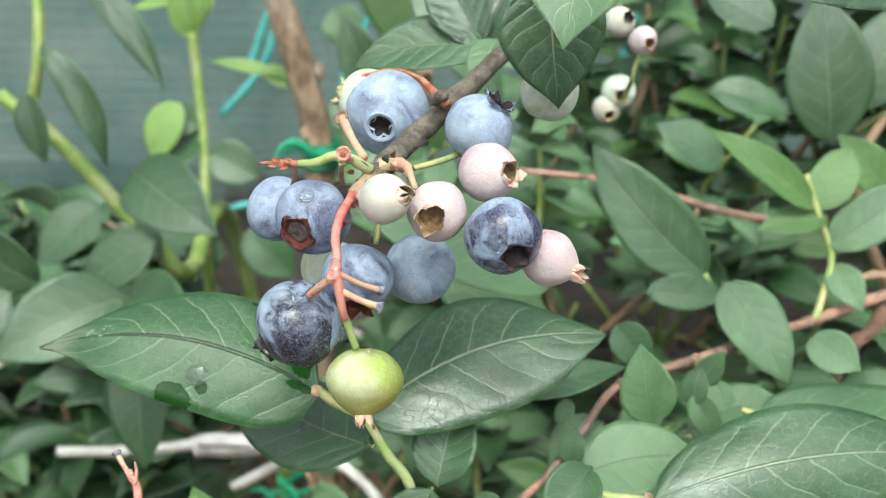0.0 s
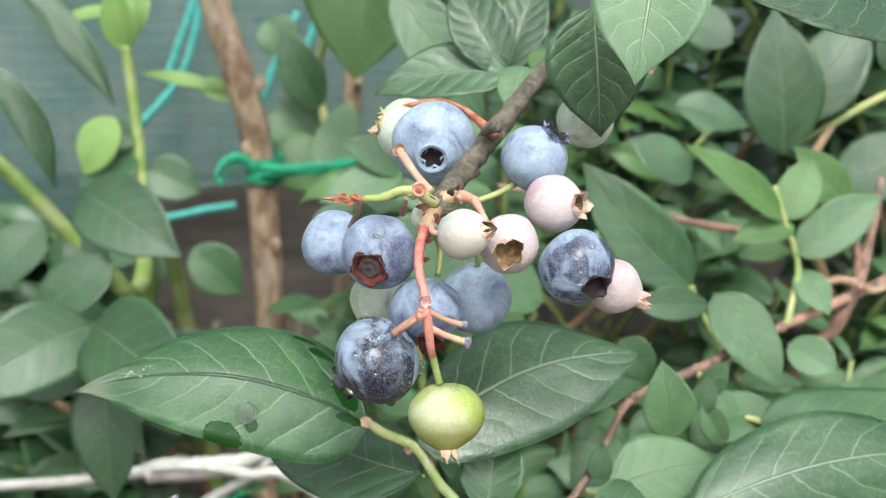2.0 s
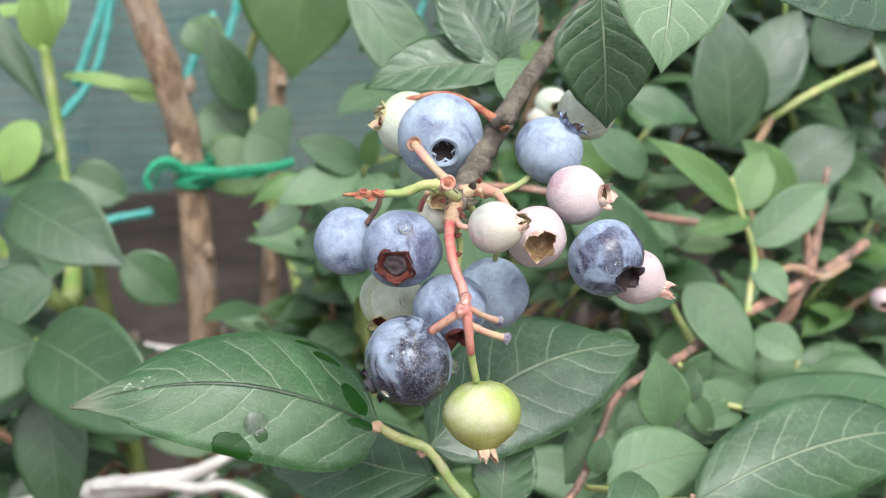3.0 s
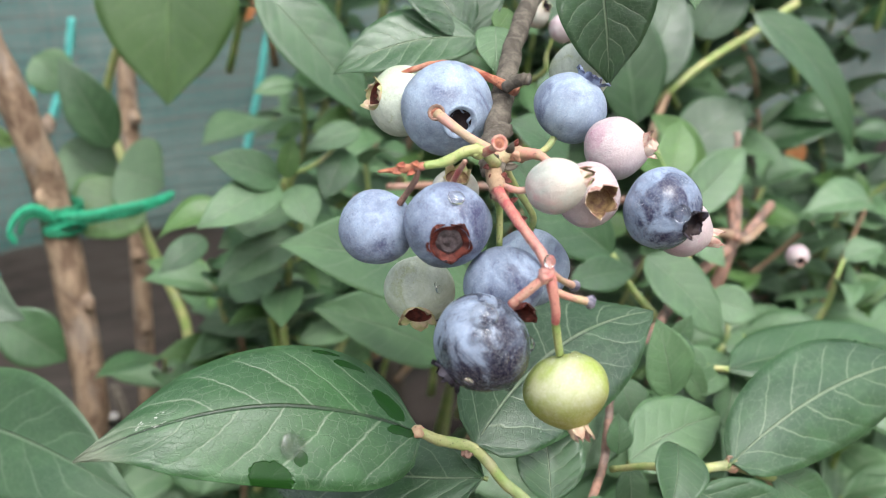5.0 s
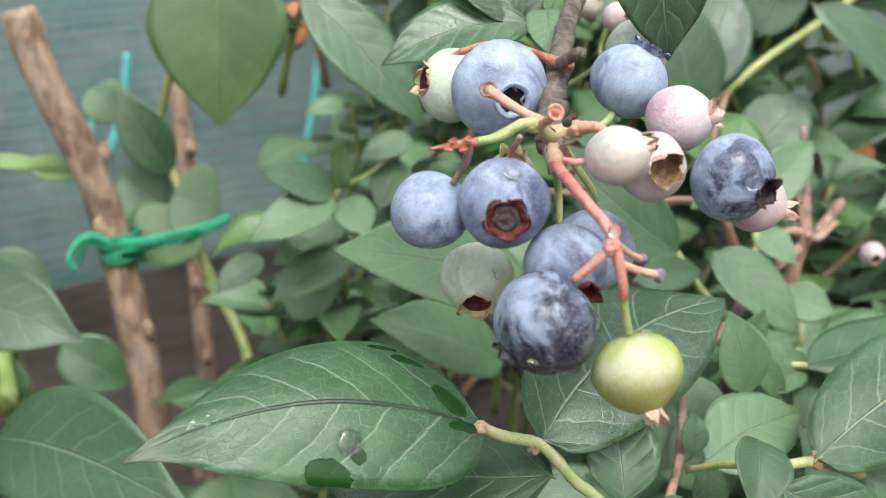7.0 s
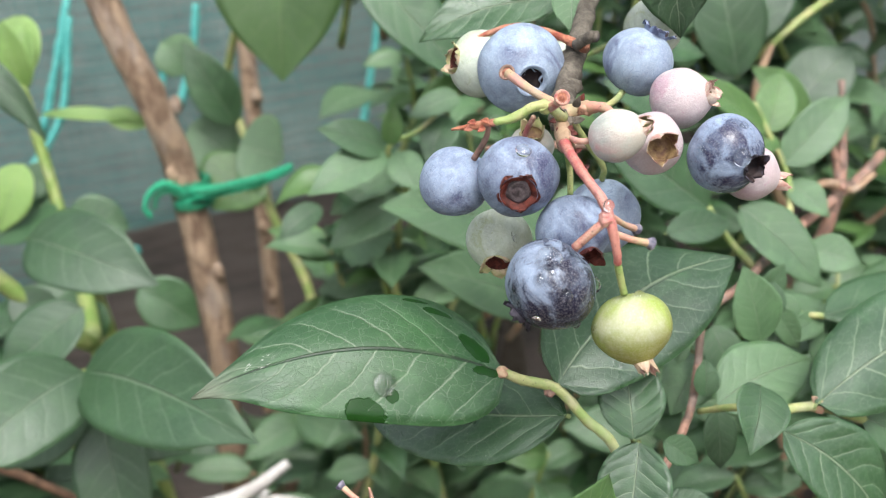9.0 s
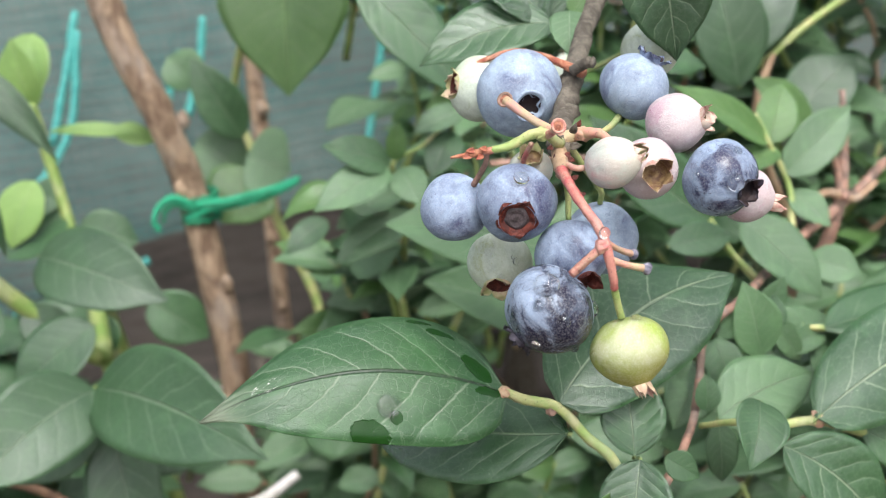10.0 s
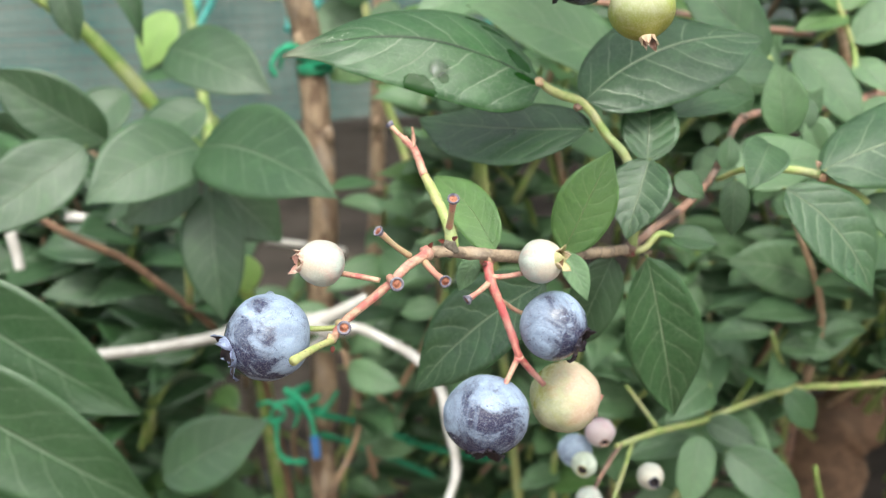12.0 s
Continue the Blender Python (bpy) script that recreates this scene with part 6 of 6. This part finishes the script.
leaf(behind, (-0.0721, 0.585, 0.6547), (-0.0505, 0.58, 0.6315), 0.0380, 0, LEAF_SAGE, blunt=0.6)
leaf(behind, (-0.078, 0.6, 0.7014), (-0.0642, 0.6, 0.6825), 0.0260, 0, LEAF_SAGE, blunt=0.7)
leaf(behind, (-0.0126, 0.36, 0.7201), (0.0188, 0.35, 0.6726), 0.0230, 10, LEAF, arch=0.05, blunt=0.4, label="long leaf slanting across the net")
dead = finish("dead_leaf", leaf_bm(0.03, 0.018, 0.1, 0.0, 0.3, 0.1, 77), [DEAD, DEAD])
dead.matrix_basis = leaf_pose((0.0436, 0.62, 0.7356), (0.035, 0.62, 0.706), 0)
dry = finish("dead_leaf", leaf_bm(0.026, 0.014, 0.1, 0.0, 0.3, 0.1, 78), [DEAD, DEAD])
dry.matrix_basis = leaf_pose((0.3336, 0.5, 0.6183), (0.3295, 0.5, 0.5909), 0)
tagged(dry, "dry brown leaf hanging in the bush", "dead leaf")
tagged(dead, "dry orange-brown leaf caught in the net", "dead leaf")

# broad leaves and stems high in the bush on the open side
crown_shoot = thing("blueberry_shoot", "tall leafy shoot on the open side of the bush", "shoot")
stem(crown_shoot, [(0.1656, 0.41, 0.6558), (0.1726, 0.4, 0.6645), (0.1932, 0.4, 0.6759), (0.2189, 0.4, 0.6865), (0.2455, 0.4, 0.6987)], (0.0016, 0.0020), GREEN_TWIG, "side_stem")
stem(crown_shoot, [(0.1726, 0.4, 0.6645), (0.1636, 0.4, 0.6441), (0.1718, 0.41, 0.6161), (0.1969, 0.43, 0.5751)], (0.0018, 0.0026), TAN_TWIG, "side_stem")
leaf(crown_shoot, (0.2081, 0.385, 0.6966), (0.2537, 0.375, 0.6304), 0.0230, 5, LEAF, arch=0.08, blunt=0.5, sweep=0.06, label="pale worn leaf with a curled edge")
leaf(crown_shoot, (0.1683, 0.37, 0.6334), (0.1433, 0.37, 0.6604), 0.0170, 0, LEAF_FRESH, blunt=0.7)
leaf(crown_shoot, (0.1461, 0.385, 0.6553), (0.1387, 0.39, 0.7124), 0.0320, 10, LEAF_DARK, blunt=0.5)
leaf(crown_shoot, (0.1571, 0.4, 0.666), (0.1884, 0.41, 0.7099), 0.0300, 10, LEAF_DARK, blunt=0.4)
leaf(crown_shoot, (0.1781, 0.4, 0.6339), (0.2141, 0.4, 0.6579), 0.0300, 10, LEAF_DARK, blunt=0.5)
leaf(crown_shoot, (0.0976, 0.38, 0.6759), (0.1286, 0.38, 0.6666), 0.0170, 15, LEAF, blunt=0.5)
leaf(crown_shoot, (0.1191, 0.38, 0.6997), (0.0944, 0.39, 0.7124), 0.0200, 10, LEAF_DARK, blunt=0.5)
leaf(crown_shoot, (0.0988, 0.36, 0.6502), (0.0738, 0.36, 0.6657), 0.0180, 10, LEAF, blunt=0.5)
leaf(crown_shoot, (0.1988, 0.41, 0.6862), (0.2211, 0.41, 0.717), 0.0250, 10, LEAF_DARK, blunt=0.5)
woody = thing("blueberry_branch", "reddish-brown woody stem on the open side of the bush", "branch")
wf = Vector((0.1582, 0.3388, 0.613))
stem(woody, [wf + Vector((0.009, 0.008, 0.039)), wf + Vector((0.005, 0.003, 0.019)), wf, wf + Vector((-0.006, 0.003, -0.019)), wf + Vector((-0.010, 0.023, -0.043)), (0.1850, 0.46, 0.47), (0.2292, 0.58, 0.3073), (0.18, 0.58, 0.0)], (0.0012, 0.0016, 0.0026, 0.0026, 0.0028, 0.004, 0.008, 0.012), RED_BARK, "main_stem", rough=0.3)
stem(woody, [wf, wf + Vector((-0.009, -0.003, 0.003)), wf + Vector((-0.020, -0.008, 0.002))], (0.0020, 0.0012), TAN_TWIG, "side_stem", rough=0.3)
stem(woody, [wf, wf + Vector((-0.002, 0.0, 0.017)), wf + Vector((-0.003, 0.0, 0.031))], (0.0015, 0.0009), RED_BARK, "side_stem", rough=0.3)
stem(woody, [wf, wf + Vector((0.010, 0.004, -0.004)), wf + Vector((0.024, 0.010, -0.001))], (0.0016, 0.0011), TAN_TWIG, "side_stem", rough=0.3)
lump(woody, wf, 0.0032, RED_BARK, 51)
trunk = thing("old_trunk", "rough dark brown trunk low in the bed", "trunk")
stem(trunk, [(0.332, 0.62, 0.3788), (0.3069, 0.62, 0.3357), (0.2769, 0.62, 0.2877), (0.20, 0.62, 0.0)], (0.020, 0.028, 0.034, 0.040), OLD_BARK, "main_stem", rough=0.3, sides=14)
stem(trunk, [(0.2602, 0.62, 0.3629), (0.2667, 0.62, 0.3121), (0.2729, 0.62, 0.2739)], (0.010, 0.016), BARK, "side_stem", rough=0.3, sides=12)


# ---------------------------------------------------------------- the bush behind: many leaves on many shoots
MASTERS = []
for k in range(10):
    bm = leaf_bm(1.0, 0.46 + 0.03 * (k % 4), 0.05 + 0.05 * (k % 3), 0.05 * (k % 3 - 1), 0.14 + 0.16 * (k % 3), 0.05 + 0.03 * (k % 2), 900 + k, 0.08 + 0.08 * (k % 5), nl=12, nw=6, thick=0.004, twist=0.5 * (k % 3 - 1))
    data = bpy.data.meshes.new("leaf")
    bm.to_mesh(data)
    bm.free()
    data.shade_smooth()
    MASTERS.append(data)
VARIANTS = {}


def master(k, mat):
    key = (k, mat.name)
    if key not in VARIANTS:
        data = MASTERS[k].copy()
        data.materials.append(mat)
        data.materials.append(LEAF_UNDER)
        VARIANTS[key] = data
    return VARIANTS[key]


# openings in the foliage, through which edging, trunk, stake foot and soil show: x and z at 0.42 m depth, their slopes, half sizes
GAPS = ((0.058, 0.548, 0.38, -0.40, 0.034, 0.034), (0.186, 0.410, 0.58, -0.50, 0.046, 0.040), (-0.095, 0.455, -0.02, -0.39, 0.028, 0.034), (0.065, 0.504, 0.33, -0.29, 0.005, 0.011))


def in_gap(p, gaps=GAPS, front=-0.06):
    d = p.y - 0.42
    return d > front and any(abs(p.x - x - sx * d) < rx + 0.1 * d and abs(p.z - z - sz * d) < rz + 0.1 * d for x, z, sx, sz, rx, rz in gaps)


def sprig(parent, foot, head, count, size, rng, mats):
    """A bending shoot from foot to head with leaves set spirally along it."""
    foot, head = Vector(foot), Vector(head)
    mid = (foot + head) / 2 + Vector((rng.uniform(-1, 1), rng.uniform(-1, 1), 0.3)) * (head - foot).length * 0.12
    line = smooth_line([foot, mid, head], 8)
    bark, bare = rng.choice((GREEN_TWIG, OLIVE_STEM, OLIVE_STEM, TAN_TWIG)), in_gap(mid, GAPS[1:2], -0.13)
    if not bare:
        part("stem", tube([foot, mid, head], (0.0022, 0.0010), sides=6, steps=4), bark, parent)
    turn = rng.uniform(0, 6.3)
    for i in range(count):
        q = line[int((len(line) - 1) * (0.25 + 0.75 * i / max(1, count - 1)))]
        turn += 2.4
        out = Vector((math.cos(turn), math.sin(turn) - 0.25, rng.uniform(-0.35, 0.4))).normalized()
        ln = size * rng.uniform(0.65, 1.2)
        mid, kind = q + out * ln * 0.5, (rng.randrange(10), rng.choice(mats))
        up = Vector((rng.uniform(-0.4, 0.4), rng.uniform(-1.0, -0.3), rng.uniform(0.6, 1.2)))
        tilt = rng.uniform(-20, 20)
        if bare or in_gap(mid) or in_gap(mid, GAPS[1:2], -0.13):
            continue
        ob = new("leaf", master(*kind))
        ob.parent = parent
        ob.matrix_basis = leaf_pose(q, q + out * ln, tilt, up) @ Matrix.Scale(ln, 4)


MIXED = (LEAF, LEAF, LEAF_SAGE, LEAF_SAGE, LEAF_SAGE, LEAF_PALE, LEAF_PALE, LEAF_FRESH)
DEEP = (LEAF, LEAF_DARK, LEAF_DARK)


def bush(label, boxes, count, size, seed, mats, per=7):
    """Bushes of at most 40 shoots whose heads fill the boxes (x0, x1, y0, y1, z0, z1)."""
    rng = random.Random(seed)
    root = None
    vols = [(b[1] - b[0]) * (b[5] - b[4]) for b in boxes]
    for i in range(count):
        b = rng.choices(boxes, vols)[0]
        if i % 40 == 0:
            root = thing("blueberry_bush", label, "bush", "bushes behind the fruit")
            crown = Vector((rng.uniform(b[0], b[1]), 0.83, 0.0))
            for k in range(2):
                x = crown.x + rng.uniform(-0.05, 0.05)
                stem(root, [(x, crown.y, 0.0), (x + rng.uniform(-0.03, 0.03), crown.y - 0.02, 0.2), (x + rng.uniform(-0.06, 0.06), crown.y - 0.03, 0.45)], (0.006, 0.004), BARK, "trunk", rough=0.2)
        head = Vector((rng.uniform(b[0], b[1]), rng.uniform(b[2], b[3]), rng.uniform(b[4], b[5])))
        foot = head + Vector(((crown.x - head.x) * 0.15 + rng.uniform(-0.03, 0.03), 0.02 + rng.uniform(0, 0.05), -rng.uniform(0.05, 0.11)))
        sprig(root, foot, head, per, size, rng, mats)


bush("dense green blueberry bush on the open side", [(0.16, 0.75, 0.44, 0.60, 0.60, 0.86), (0.09, 0.30, 0.41, 0.52, 0.62, 0.80)], 64, 0.046, 11, (LEAF, LEAF_DARK, LEAF_DARK, LEAF, LEAF_SAGE))
# paler leaf colours here make up for skylight lost under the canopy
bush("sage green lower growth on the open side", [(0.16, 0.75, 0.44, 0.60, 0.36, 0.62), (0.09, 0.30, 0.41, 0.52, 0.36, 0.64)], 64, 0.044, 12, (LEAF, LEAF_SAGE, LEAF_PALE, LEAF_SAGE, LEAF_PALE))
bush("blueberry bush in the middle behind the fruit", [(-0.03, 0.16, 0.39, 0.50, 0.46, 0.67), (0.035, 0.20, 0.44, 0.56, 0.62, 0.80), (-0.09, 0.0, 0.44, 0.53, 0.47, 0.56)], 96, 0.034, 23, MIXED)
bush("sage-leaved low shoots beside the fruit", [(0.04, 0.30, 0.37, 0.45, 0.44, 0.58), (0.20, 0.34, 0.36, 0.42, 0.50, 0.62)], 56, 0.034, 29, (LEAF_SAGE, LEAF_PALE, LEAF_SAGE, LEAF_FRESH))
# only the palest leaf colours: brightness for these shaded shoots is put into them
bush("mid-green shoots low on the open side", [(0.06, 0.34, 0.32, 0.42, 0.44, 0.57)], 48, 0.040, 31, (LEAF_SAGE, LEAF_PALE, LEAF_PALE))
bush("small sage-leaved shoots beside the fruiting branch", [(0.09, 0.22, 0.31, 0.37, 0.49, 0.60)], 16, 0.032, 61, (LEAF_SAGE, LEAF_PALE), per=6)
bush("low blueberry bush near the ground", [(-0.30, 0.14, 0.56, 0.70, 0.26, 0.47), (-0.42, -0.24, 0.53, 0.62, 0.35, 0.56)], 120, 0.042, 37, MIXED)
bush("foliage at the back of the bed", [(0.05, 0.95, 0.62, 0.74, 0.20, 0.95), (-0.45, 0.05, 0.68, 0.78, 0.15, 0.42)], 120, 0.055, 41, MIXED)
bush("dark leafy bush before the net", [(-0.42, -0.19, 0.54, 0.64, 0.46, 0.60), (-0.24, -0.12, 0.47, 0.56, 0.46, 0.57)], 64, 0.046, 53, DEEP)
